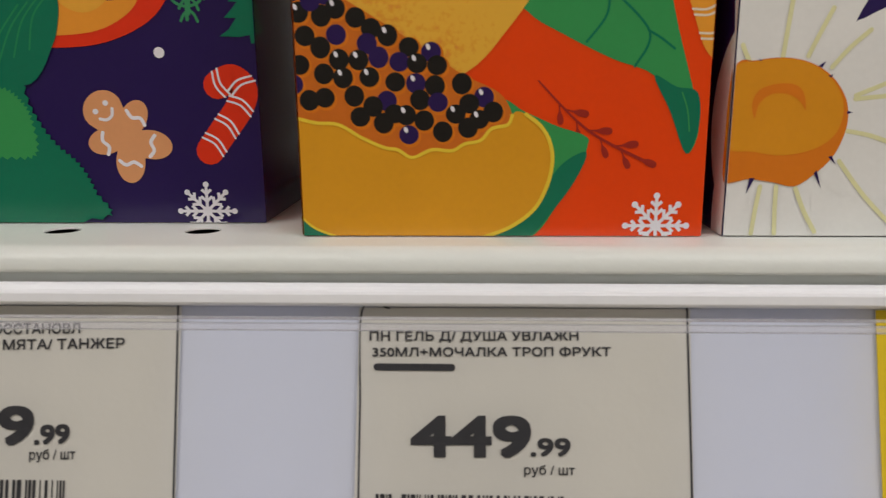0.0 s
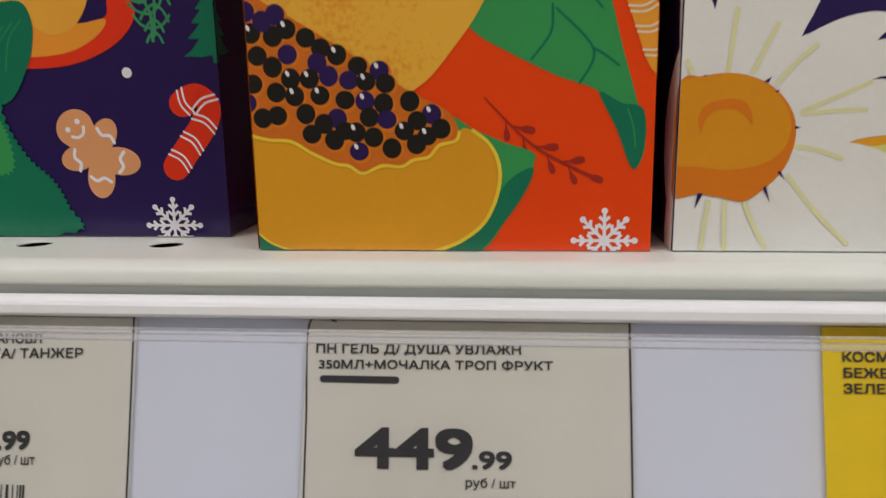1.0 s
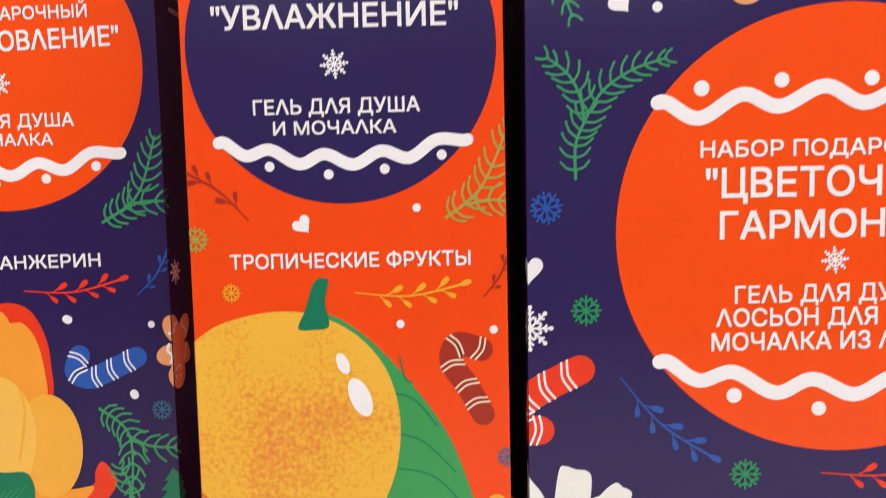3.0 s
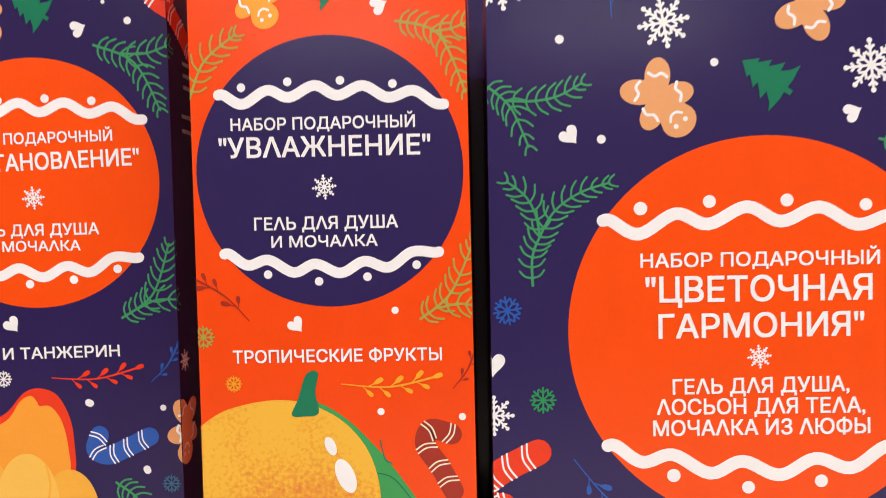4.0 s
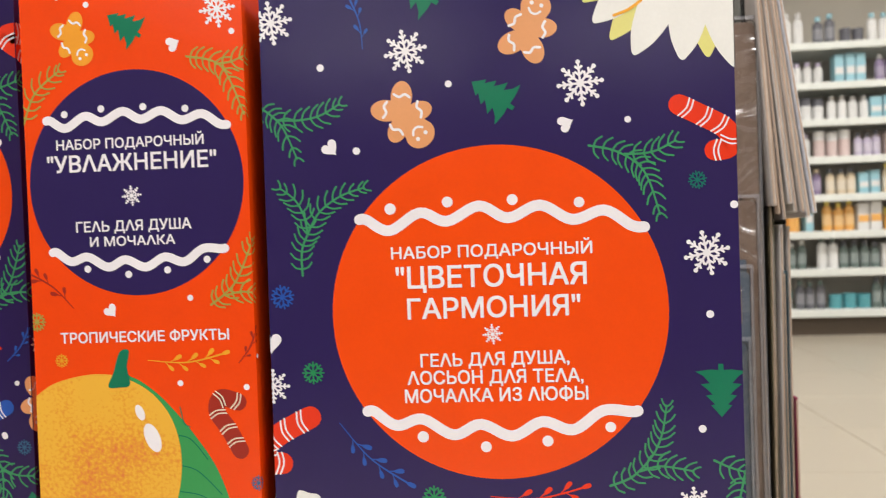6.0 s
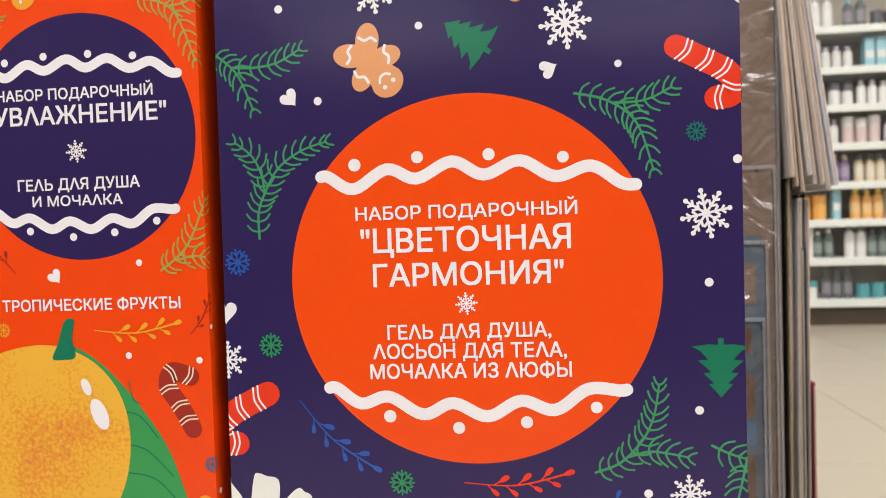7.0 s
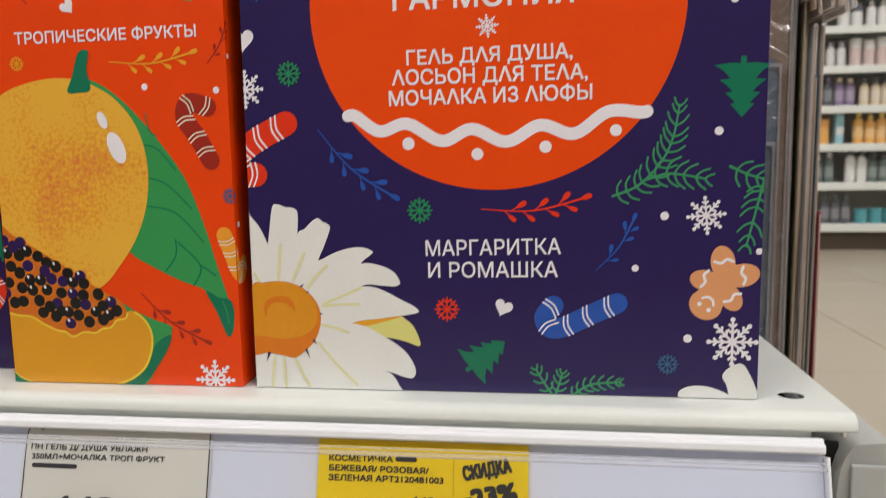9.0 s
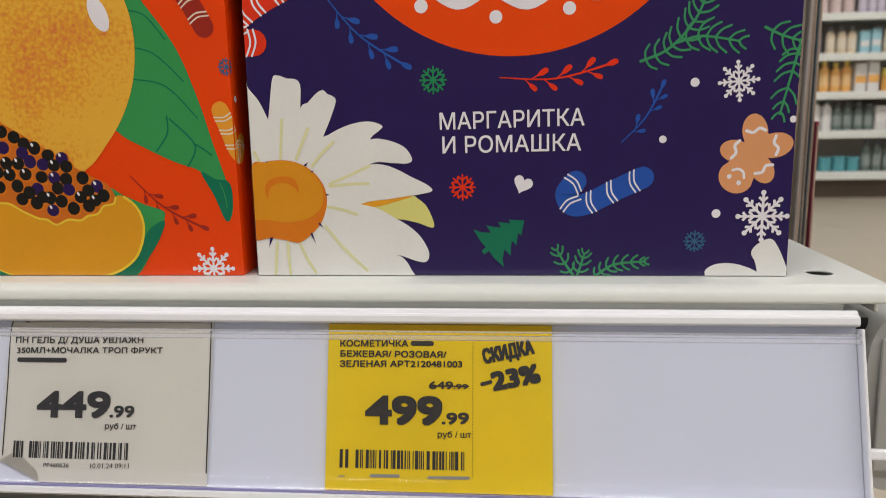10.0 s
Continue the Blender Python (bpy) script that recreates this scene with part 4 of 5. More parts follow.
line(BIG, VEIN, [(37.1, 34.0), (31.0, 31.3), (24.5, 28.6)], 0.9, 8, 'petal_vein')
line(BIG, VEIN, [(36.6, 28.6), (30.9, 28.5), (24.5, 27.9)], 0.9, 8, 'petal_vein')
line(BIG, VEIN, [(32.7, 19.0), (28.1, 20.6), (23.5, 21.5)], 0.9, 8, 'petal_vein')
line(BIG, VEIN, [(22.5, 15.4), (28.3, 8.2), (35.3, 1.3)], 0.9, 8, 'petal_vein')
line(BIG, VEIN, [(6.9, 10.1), (6.3, 5.5), (5.8, 0.2)], 0.9, 8, 'petal_vein')
line(BIG, VEIN, [(10.2, 10.1), (10.3, 5.5), (10.6, 0.2)], 0.9, 8, 'petal_vein')
line(BIG, VEIN, [(14.2, 9.7), (16.3, 5.0), (18.9, 0.6)], 0.9, 8, 'petal_vein')
line(BIG, VEIN, [(1.2, 38.6), (2.0, 36.8), (3.1, 34.9)], 0.9, 8, 'petal_vein')
shape(BIG, AMBERDEEP, [(-0.4, 33.4), (4.4, 35.6), (10.4, 36.1), (15.7, 34.8), (19.7, 32.1), (22.5, 28.2), (23.4, 24.3), (22.9, 20.4), (21.1, 16.2), (18.0, 12.9), (14.0, 10.2), (9.3, 11.0), (4.8, 11.7), (-1.7, 12.6)], 8, 'daisy_shadow')
shape(BIG, AMBER, [(-0.4, 33.4), (4.4, 35.4), (10.4, 35.9), (15.5, 34.6), (19.3, 31.9), (21.8, 28.2), (22.3, 24.3), (20.9, 20.5), (17.0, 17.8), (10.9, 16.6), (5.1, 17.3), (-1.3, 19.1)], 9, 'daisy_heart')
shape(BIG, AMBERDEEP, [(4.6, 24.1), (3.9, 27.1), (5.2, 29.8), (8.7, 31.0), (12.2, 30.8), (14.1, 29.0), (14.7, 25.8), (13.3, 27.6), (10.9, 28.9), (7.6, 28.9), (5.3, 27.0)], 10, 'daisy_swirl')
fill('calyx_tip', BIG, NAVY, [[(16.4, 34.4), (17.9, 35.4), (17.3, 34.1)]], 8)
fill('calyx_tip', BIG, NAVY, [[(18.4, 32.5), (19.7, 32.8), (18.9, 31.9)]], 8)
fill('calyx_tip', BIG, NAVY, [[(23.1, 25.6), (24.3, 25.2), (23.1, 24.9)]], 8)
fill('calyx_tip', BIG, NAVY, [[(20.2, 16.2), (21.9, 14.7), (20.9, 16.5)]], 8)
fill('calyx_tip', BIG, NAVY, [[(17.6, 12.9), (19.3, 9.9), (18.2, 13.5)]], 8)
fill('calyx_tip', BIG, NAVY, [[(4.6, 11.9), (4.1, 8.6), (5.7, 11.9)]], 8)
fill('calyx_tip', BIG, NAVY, [[(4.6, 35.9), (4.7, 35.1), (5.3, 35.6)]], 8)
lettering(BIG, WHITE, 'МАРГАРИТКА', (59.1, 44.7), (102.2, 45.4), 5.0, 0.010, 4)
lettering(BIG, WHITE, 'И РОМАШКА', (59.8, 37.6), (101.3, 38.0), 5.0, 0.010, 4)
snowflake(BIG, GREEN, 57.3, 59.4, 4.6, 0, False, 3)
snowflake(BIG, RED, 65.7, 27.2, 4.5, 0, False, 3)
snowflake(BIG, STEEL, 135.6, 10.3, 3.7, 0, False, 3)
snowflake(BIG, WHITE, 155.0, 17.8, 7.7, 0, True, 3)
heart(BIG, WHITE, 84.0, 28.0, 2.6, -22)
dot(BIG, WHITE, 125.2, 40.9, 1.1, 3)
dot(BIG, WHITE, 141.5, 18.7, 1.3, 3)
dot(BIG, WHITE, 162.1, 46.2, 1.0, 3)
twig(BIG, BLUE, (113.2, 40.2), (124.5, 56.1))
gingerbread(BIG, COOKIE, (146.7, 29.5), (156.3, 43.4))
fir_tree(BIG, TREE, (73.2, 8.0), (84.5, 16.9))
candy_cane(BIG, BLUE, WHITE, [(119.8, 29.7), (111.1, 25.7), (103.6, 22.0), (99.0, 21.5), (97.1, 25.0), (99.9, 28.7)], 6.5)
pine_sprig(BIG, PINE, [(162.6, 67.0), (161.2, 60.8), (158.2, 47.7)], [(152.8, 72.2), (157.6, 69.9), (162.6, 68.3)])
pine_sprig(BIG, PINE, [(100.0, -0.9), (97.0, 3.4), (94.4, 7.8)], [(100.5, -0.9), (101.8, 3.0), (102.8, 6.6)], [(105.3, -1.4), (111.6, 3.0), (121.2, 4.1)], needle=3.2)
shape(BIG, PETAL, [(156.0, -2.4), (153.6, 3.9), (152.3, 6.8), (154.0, 9.4), (157.8, 11.0), (160.3, 8.0), (163.0, 1.8), (163.6, -2.4)], 4, 'petal')
shape(BIG, PETAL, [(139.0, 1.1), (141.9, 3.2), (146.9, 3.5), (151.9, 2.1), (155.3, 0.1), (154.9, -1.7), (141.3, -1.4)], 4, 'petal')

# slim orange box: the printed panel
oval(TROP, NAVY, 41.9, 173.8, 40.6, 40.9, 0, 1, 'medallion')
wave(TROP, WHITE, (8.8, 197.4), (77.2, 193.1), 3.4, False)
wave(TROP, WHITE, (9.1, 149.3), (74.6, 149.0), 3.4, True)
dot(TROP, WHITE, 15.9, 199.6, 1.3, 3)
dot(TROP, WHITE, 30.1, 201.0, 1.3, 3)
dot(TROP, WHITE, 46.1, 201.0, 1.3, 3)
dot(TROP, WHITE, 61.9, 199.6, 1.3, 3)
dot(TROP, WHITE, 22.4, 142.9, 1.3, 3)
dot(TROP, WHITE, 38.0, 140.6, 1.3, 3)
dot(TROP, WHITE, 52.8, 141.8, 1.3, 3)
dot(TROP, WHITE, 67.8, 145.2, 1.3, 3)
lettering(TROP, WHITE, 'НАБОР ПОДАРОЧНЫЙ', (12.4, 186.7), (68.3, 186.6), 3.6, 0.019, 4)
lettering(TROP, WHITE, '"УВЛАЖНЕНИЕ"', (8.6, 178.5), (72.7, 178.4), 6.0, 0.019, 4)
snowflake(TROP, WHITE, 40.4, 169.1, 3.7, 5, True, 3)
lettering(TROP, WHITE, 'ГЕЛЬ ДЛЯ ДУША', (18.7, 156.4), (62.4, 156.6), 3.8, 0.019, 4)
lettering(TROP, WHITE, 'И МОЧАЛКА', (23.8, 151.1), (56.1, 151.2), 3.4, 0.019, 4)
lettering(TROP, WHITE, 'ТРОПИЧЕСКИЕ ФРУКТЫ', (10.8, 115.9), (74.7, 116.3), 3.8, 0.019, 4)
gingerbread(TROP, HONEY, (23.9, 220.9), (17.5, 233.5))
fir_tree(TROP, TREE, (44.9, 227.3), (34.0, 234.7))
snowflake(TROP, WHITE, 75.3, 234.4, 6.6, 5, True, 3)
heart(TROP, WHITE, 58.2, 222.9, 2.4, 115)
dot(TROP, WHITE, 80.3, 226.2, 1.1, 3)
pine_sprig(TROP, OLIVE, [(-0.0, 196.8), (4.8, 207.7), (14.7, 215.7)])
pine_sprig(TROP, OLIVE, [(63.2, 218.2), (76.0, 213.9), (83.7, 196.5)], [(73.8, 214.8), (79.7, 215.4), (85.2, 217.5)])
pine_sprig(TROP, OLIVE, [(68.6, 128.8), (77.9, 136.6), (85.1, 152.1)], [(74.1, 132.0), (79.6, 133.2), (84.2, 132.8)])
twig(TROP, MAROON, (16.2, 128.8), (-0.7, 142.0))
twig(TROP, MAROON, (78.0, 107.7), (84.9, 119.5))
twig(TROP, YELLOW, (43.9, 109.2), (73.1, 111.3))
heart(TROP, WHITE, 30.5, 127.5, 2.3, 38)
dot(TROP, WHITE, 60.9, 131.5, 1.1, 3)
snowflake(TROP, OLIVE, 1.7, 123.9, 4.0, 0, False, 3)
snowflake(TROP, YELLOW, 10.7, 109.5, 2.9, 0, False, 3)
dot(TROP, WHITE, 55.8, 100.7, 1.1, 3)
dot(TROP, WHITE, 80.5, 99.0, 1.1, 3)
snowflake(TROP, WHITE, 14.2, 247.7, 6.4, 5, True, 3)
dot(TROP, WHITE, 26.0, 239.0, 1.1, 3)
oval(TROP, HONEY, 51.2, 247.6, 2.9, 2.5, 0, 3, 'print_patch')
candy_cane(TROP, MAROON, CREAM, [(77.3, 76.3), (73.4, 83.7), (69.1, 90.4), (70.9, 95.2), (77.1, 93.7)], 6.2)
snowflake(TROP, STEEL, 83.5, 64.5, 3.1, 0, False, 3)
dot(TROP, WHITE, 85.5, 109.9, 0.8, 3)
candy_cane(TROP, HONEY, CREAM, [(80.5, 51.5), (82.6, 45.8), (85.3, 38.9), (88.4, 37.8), (89.8, 41.6)], 5.5)
dot(TROP, WHITE, 87.4, 54.9, 1.0, 3)

# fruit on the slim orange box
leaf_edge = [(31.8, 101.9), (37.3, 103.2), (45.4, 98.3), (52.9, 91.0), (61.2, 80.8), (68.5, 69.3), (74.0, 54.0), (77.4, 41.5), (81.2, 28.5), (82.4, 21.5), (80.1, 16.9), (76.5, 25.3), (72.9, 32.6), (64.3, 36.0), (54.5, 40.8), (47.0, 45.4), (38.6, 56.0)]
shape(TROP, LEAF, leaf_edge, 2, 'leaf')
line(TROP, LEAFDARK, [(51.4, 82.0), (58.6, 80.5), (64.9, 73.1)], 0.4, 3, 'leaf_vein')
line(TROP, LEAFDARK, [(54.0, 71.0), (61.2, 68.7), (69.7, 60.4)], 0.4, 3, 'leaf_vein')
line(TROP, LEAFDARK, [(54.0, 61.4), (63.9, 59.0), (73.2, 49.2)], 0.4, 3, 'leaf_vein')
line(TROP, LEAFDARK, [(55.3, 92.1), (56.6, 86.3), (58.7, 84.8)], 0.4, 3, 'leaf_vein')
line(TROP, LEAFDARK, [(63.3, 50.0), (63.0, 44.6), (59.1, 39.3)], 0.5, 3, 'leaf_vein')
line(TROP, LEAFDARK, [(64.1, 49.2), (71.6, 41.1), (68.9, 34.4)], 0.5, 3, 'leaf_vein')
line(TROP, LEAFDARK, [(71.6, 41.3), (73.9, 40.0), (76.7, 37.9)], 0.5, 3, 'leaf_vein')
shape(TROP, LEAFDARK, [(72.9, 32.6), (77.5, 30.4), (81.8, 29.2), (82.4, 22.3), (80.1, 16.9), (76.5, 25.3)], 3, 'leaf_tip')
line(TROP, LEAF, [(78.7, 29.2), (79.9, 25.8), (80.5, 21.5)], 0.3, 4, 'leaf_glint')
shape(TROP, PEEL, [(-4.0, 93.0), (0.0, 96.5), (7.0, 101.0), (17.0, 103.7), (26.0, 104.4), (34.7, 102.9), (44.6, 97.4), (51.8, 88.2), (55.0, 76.0), (54.0, 62.7), (49.7, 51.2), (43.0, 41.5), (35.0, 33.5), (20.0, 28.0), (-4.0, 30.0)], 4, 'fruit')
oval(TROP, WHITE, 40.1, 90.2, 1.6, 3.0, -22, 6, 'fruit_highlight')
oval(TROP, WHITE, 44.5, 81.0, 2.8, 5.5, -22, 6, 'fruit_highlight')
shape(TROP, TREE, [(28.4, 99.8), (30.5, 104.8), (33.2, 112.3), (36.8, 112.8), (35.8, 106.8), (36.7, 100.4), (32.4, 99.4)], 6, 'fruit_stem')
shape(TROP, LEAF, [(41.2, 27.5), (47.1, 25.4), (53.5, 22.6), (59.5, 20.5), (59.8, 18.2), (58.1, 12.5), (53.8, 6.0), (47.4, -1.2), (31.7, -3.2), (37.8, 13.7)], 4, 'rind')
shape(TROP, LEAFDARK, [(59.7, 17.2), (56.0, 15.8), (52.9, 12.5), (49.7, 6.0), (44.4, 1.5), (37.8, -2.0), (46.8, -1.7), (53.8, 6.0), (58.1, 12.5)], 5, 'rind_shade')
shape(TROP, FLESH, [(-5.7, 25.1), (-1.0, 24.5), (3.6, 23.4), (8.4, 23.0), (13.0, 20.4), (17.7, 18.3), (20.6, 17.8), (23.6, 16.2), (27.7, 17.8), (31.9, 17.6), (34.5, 19.0), (37.8, 19.7), (40.1, 22.1), (43.4, 22.9), (44.3, 24.8), (45.3, 25.6), (47.1, 25.0), (50.0, 22.8), (52.0, 19.6), (52.7, 15.5), (51.7, 10.4), (49.1, 5.4), (44.4, 1.7), (39.0, -0.5), (34.1, -2.0), (12.2, -3.3), (-8.7, -3.3)], 6, 'fruit_slice')
shape(TROP, BED, [(-2.0, 53.6), (4.4, 51.3), (19.4, 42.5), (33.4, 33.5), (41.6, 29.4), (44.3, 24.8), (43.4, 22.9), (40.1, 22.1), (37.8, 19.7), (34.5, 19.0), (31.9, 17.6), (27.7, 17.8), (23.6, 16.2), (20.6, 17.8), (17.7, 18.3), (13.0, 20.4), (8.4, 23.0), (3.6, 23.4), (-1.0, 24.5), (-5.7, 25.1)], 7, 'seed_bed')
line(TROP, YOLK, [(-5.7, 25.1), (-1.0, 24.5), (3.6, 23.4), (8.4, 23.0), (13.0, 20.4), (17.7, 18.3), (20.6, 17.8), (23.6, 16.2), (27.7, 17.8), (31.9, 17.6), (34.5, 19.0), (37.8, 19.7), (40.1, 22.1), (43.4, 22.9), (44.3, 24.8)], 0.7, 8, 'slice_edge')
line(TROP, YOLK, [(47.1, 25.0), (50.0, 22.8), (52.0, 19.6), (52.7, 15.5), (51.7, 10.4), (49.1, 5.4), (44.4, 1.7), (39.0, -0.5), (34.1, -2.0)], 0.8, 8, 'slice_edge')
shape(TROP, LEAFDARK, [(-0.6, 3.8), (2.4, 1.2), (7.4, -0.9), (-0.9, -0.9)], 8, 'corner_leaf')
line(TROP, YOLK, [(-0.2, 3.5), (2.7, 1.1), (8.0, -0.9)], 0.5, 9, 'slice_edge')
papaya_seeds(TROP, [(0.1, 49.7), (3.6, 47.7), (6.4, 49.0), (8.6, 46.1), (1.1, 45.4), (5.7, 44.7), (12.6, 44.3), (2.2, 40.8), (8.6, 41.0), (5.3, 38.5)], 2.05)
papaya_seeds(TROP, [(15.7, 42.2), (19.0, 40.8), (14.8, 39.2), (23.3, 38.5), (27.8, 37.5), (0.9, 35.1), (9.0, 36.1), (13.0, 36.0), (17.1, 36.5), (21.3, 35.6)], 2.05)
papaya_seeds(TROP, [(24.9, 35.3), (29.0, 34.9), (5.8, 33.3), (9.7, 32.5), (15.1, 32.6), (20.4, 31.6), (24.6, 31.3), (28.5, 30.8), (34.0, 31.2), (2.6, 28.0)], 2.05)
papaya_seeds(TROP, [(5.8, 28.5), (11.9, 28.8), (18.6, 27.8), (25.4, 28.0), (29.1, 27.5), (38.5, 28.5), (35.5, 27.2), (15.7, 26.7), (13.0, 24.6), (17.8, 23.3)], 2.05)
papaya_seeds(TROP, [(20.1, 25.2), (22.5, 24.9), (26.2, 23.8), (32.7, 25.1), (37.5, 24.0), (40.4, 25.5), (30.0, 21.5), (35.2, 22.3), (23.0, 20.9), (-0.6, 31.2)], 2.05)
twig(TROP, MAROON, (49.6, 31.7), (72.4, 15.0))
snowflake(TROP, WHITE, 74.6, 1.8, 6.9, 0, True, 3)

# dark blue box: the printed panel
oval(LEFT, ORANGE, 40.6, 172.9, 41.3, 40.8, 0, 1, 'medallion')
wave(LEFT, WHITE, (5.8, 196.4), (77.2, 192.7), 3.5, False)
wave(LEFT, WHITE, (5.2, 149.0), (74.4, 148.1), 3.5, True)
dot(LEFT, WHITE, 15.2, 199.3, 1.4, 3)
dot(LEFT, WHITE, 30.0, 200.0, 1.4, 3)
dot(LEFT, WHITE, 45.5, 200.3, 1.4, 3)
dot(LEFT, WHITE, 60.8, 199.2, 1.4, 3)
dot(LEFT, WHITE, 23.5, 142.3, 1.4, 3)
dot(LEFT, WHITE, 38.1, 139.9, 1.4, 3)
dot(LEFT, WHITE, 52.7, 141.2, 1.4, 3)
dot(LEFT, WHITE, 67.2, 144.5, 1.4, 3)
lettering(LEFT, WHITE, 'НАБОР ПОДАРОЧНЫЙ', (13.1, 185.6), (67.1, 186.2), 3.5, 0.019, 4)
lettering(LEFT, WHITE, '"ВОССТАНОВЛЕНИЕ"', (5.8, 176.4), (75.6, 178.2), 5.4, 0.019, 4)
snowflake(LEFT, WHITE, 40.4, 168.1, 3.7, 5, True, 3)
lettering(LEFT, WHITE, 'ГЕЛЬ ДЛЯ ДУША', (17.9, 155.7), (61.6, 156.0), 3.7, 0.019, 4)
lettering(LEFT, WHITE, 'И МОЧАЛКА', (24.2, 150.7), (55.3, 150.8), 3.3, 0.019, 4)
lettering(LEFT, WHITE, 'МЯТА И ТАНЖЕРИН', (9.8, 114.8), (66.8, 115.9), 3.7, 0.019, 4)
pine_sprig(LEFT, PINE, [(62.2, 217.1), (75.2, 211.0), (83.1, 195.6)], [(70.7, 214.1), (79.3, 214.0), (87.4, 216.8)])
pine_sprig(LEFT, PINE, [(68.1, 128.4), (78.5, 136.2), (84.2, 152.4)], [(73.3, 131.4), (79.4, 134.1), (86.4, 134.2)])
snowflake(LEFT, WHITE, 65.2, 236.9, 6.6, 5, True, 3)
fir_tree(LEFT, TREE, (46.4, 226.7), (35.9, 233.4))
heart(LEFT, WHITE, 57.2, 222.5, 2.4, 112)
dot(LEFT, WHITE, 73.5, 224.6, 1.2, 3)
gingerbread(LEFT, COOKIE, (27.5, 221.9), (19.2, 236.0))
dot(LEFT, WHITE, 26.6, 237.3, 1.0, 3)
heart(LEFT, WHITE, 31.4, 126.7, 2.5, 38)
snowflake(LEFT, WHITE, 27.9, 108.6, 3.1, 0, False, 3)
twig(LEFT, RED, (44.1, 108.9), (72.9, 112.1))
twig(LEFT, BLUE, (76.9, 107.4), (85.8, 119.1))
dot(LEFT, WHITE, 56.4, 100.4, 1.2, 3)
dot(LEFT, WHITE, 74.5, 78.1, 1.2, 3)
dot(LEFT, WHITE, 80.4, 98.8, 1.0, 3)
candy_cane(LEFT, BLUE, WHITE, [(75.6, 89.3), (68.0, 85.6), (61.6, 83.1), (57.5, 85.1), (59.1, 89.9)], 6.1)
snowflake(LEFT, STEEL, 82.2, 73.7, 3.4, 0, False, 3)
snowflake(LEFT, WHITE, 90.6, 113.5, 3.6, 0, True, 3)
gingerbread(LEFT, COOKIE, (89.5, 83.6), (91.4, 99.6))
candy_cane(LEFT, RED, WHITE, [(105.5, 216.8), (96.5, 223.6), (85.5, 229.9), (82.5, 233.8), (89.5, 234.9)], 8.0)

for bar_v, bar_u, bar_l in ((213, 98, 12), (209, 98, 9), (205, 98, 11), (195, 96, 13), (190, 96, 10)):
    line(LEFT, INKPALE, [(bar_u, bar_v), (bar_u + bar_l, bar_v)], 1.3, 3, 'small_print')

# fruit on the dark blue box
shape(LEFT, RED, [(15.4, 70.0), (22.4, 91.6), (29.3, 98.3), (34.3, 103.9), (39.4, 105.5), (45.4, 103.2), (49.4, 95.6), (50.6, 86.5), (50.0, 75.8), (41.7, 61.8), (25.7, 62.0)], 2, 'peel_back')
shape(LEFT, TANGERINE, [(15.2, 68.4), (22.1, 89.3), (29.1, 95.6), (33.1, 101.2), (36.7, 103.0), (38.7, 101.0), (39.5, 99.6), (43.2, 99.4), (46.8, 94.2), (48.6, 85.0), (48.3, 75.8), (40.1, 61.9), (25.7, 62.0)], 3, 'peel_inside')
shape(LEFT, RED, [(30.9, 49.3), (48.5, 49.1), (60.1, 50.9), (61.6, 55.4), (63.7, 58.3), (66.5, 55.6), (67.8, 51.5), (62.9, 45.5), (53.0, 41.1), (41.6, 40.0), (30.1, 41.2)], 3, 'peel_strip')
shape(LEFT, TANGERINE, [(31.1, 50.8), (48.7, 50.7), (54.7, 50.0), (60.8, 50.9), (58.6, 47.3), (51.6, 43.7), (41.9, 42.6), (30.3, 42.8)], 4, 'peel_inside')
oval(LEFT, SEGMENT, 48.6, 63.0, 9.8, 15.5, 0, 5, 'segment')
oval(LEFT, SEGMENTPALE, 34.5, 66.6, 10.5, 17.2, 0, 6, 'segment')
oval(LEFT, SEGMENT, 18.2, 66.8, 12.0, 17.6, -6, 5, 'segment')
line(LEFT, SEGMENT, [(40.9, 79.8), (42.0, 72.8), (39.5, 58.7)], 0.8, 7, 'segment_line')
shape(LEFT, LEAFDARK, [(15.5, 55.8), (25.1, 55.4), (29.9, 55.8), (34.7, 55.1), (41.1, 55.1), (43.3, 51.1), (43.0, 46.0), (41.0, 40.3), (35.0, 32.1), (22.8, 32.2), (13.0, 32.2)], 8, 'mint_leaf')
line(LEFT, GREEN, [(24.7, 34.8), (29.3, 42.8), (34.4, 49.2)], 0.4, 9, 'leaf_vein')
line(LEFT, GREEN, [(28.4, 36.4), (32.0, 44.1), (36.6, 49.8)], 0.4, 9, 'leaf_vein')
line(LEFT, GREEN, [(32.1, 38.0), (34.7, 45.4), (38.7, 50.5)], 0.4, 9, 'leaf_vein')
line(LEFT, GREEN, [(35.8, 39.6), (37.4, 46.6), (40.9, 51.1)], 0.4, 9, 'leaf_vein')
pine_sprig(LEFT, PINE, [(64.0, 74.1), (72.3, 65.9), (72.0, 47.0)], [(71.7, 66.2), (78.0, 63.0), (85.5, 62.5)])
fir_tree(LEFT, TREE, (85.8, 42.5), (84.5, 56.4))
dot(LEFT, WHITE, 55.9, 100.6, 1.2, 3)
dot(LEFT, WHITE, 74.3, 78.5, 1.2, 3)
dot(LEFT, WHITE, 64.6, 38.8, 1.2, 3)
serrated_leaf(LEFT, LEAFDARK, [(17.9, 42.7), (31.2, 37.9), (34.8, 26.8), (39.0, 19.3), (44.2, 14.2), (47.4, 7.8), (48.1, 1.0), (11.5, 1.0)], 8)
serrated_leaf(LEFT, LEAF, [(16.4, 33.1), (27.8, 31.8), (32.5, 28.7), (34.7, 23.7), (34.4, 15.8), (25.4, 15.0), (13.5, 14.3)], 9)
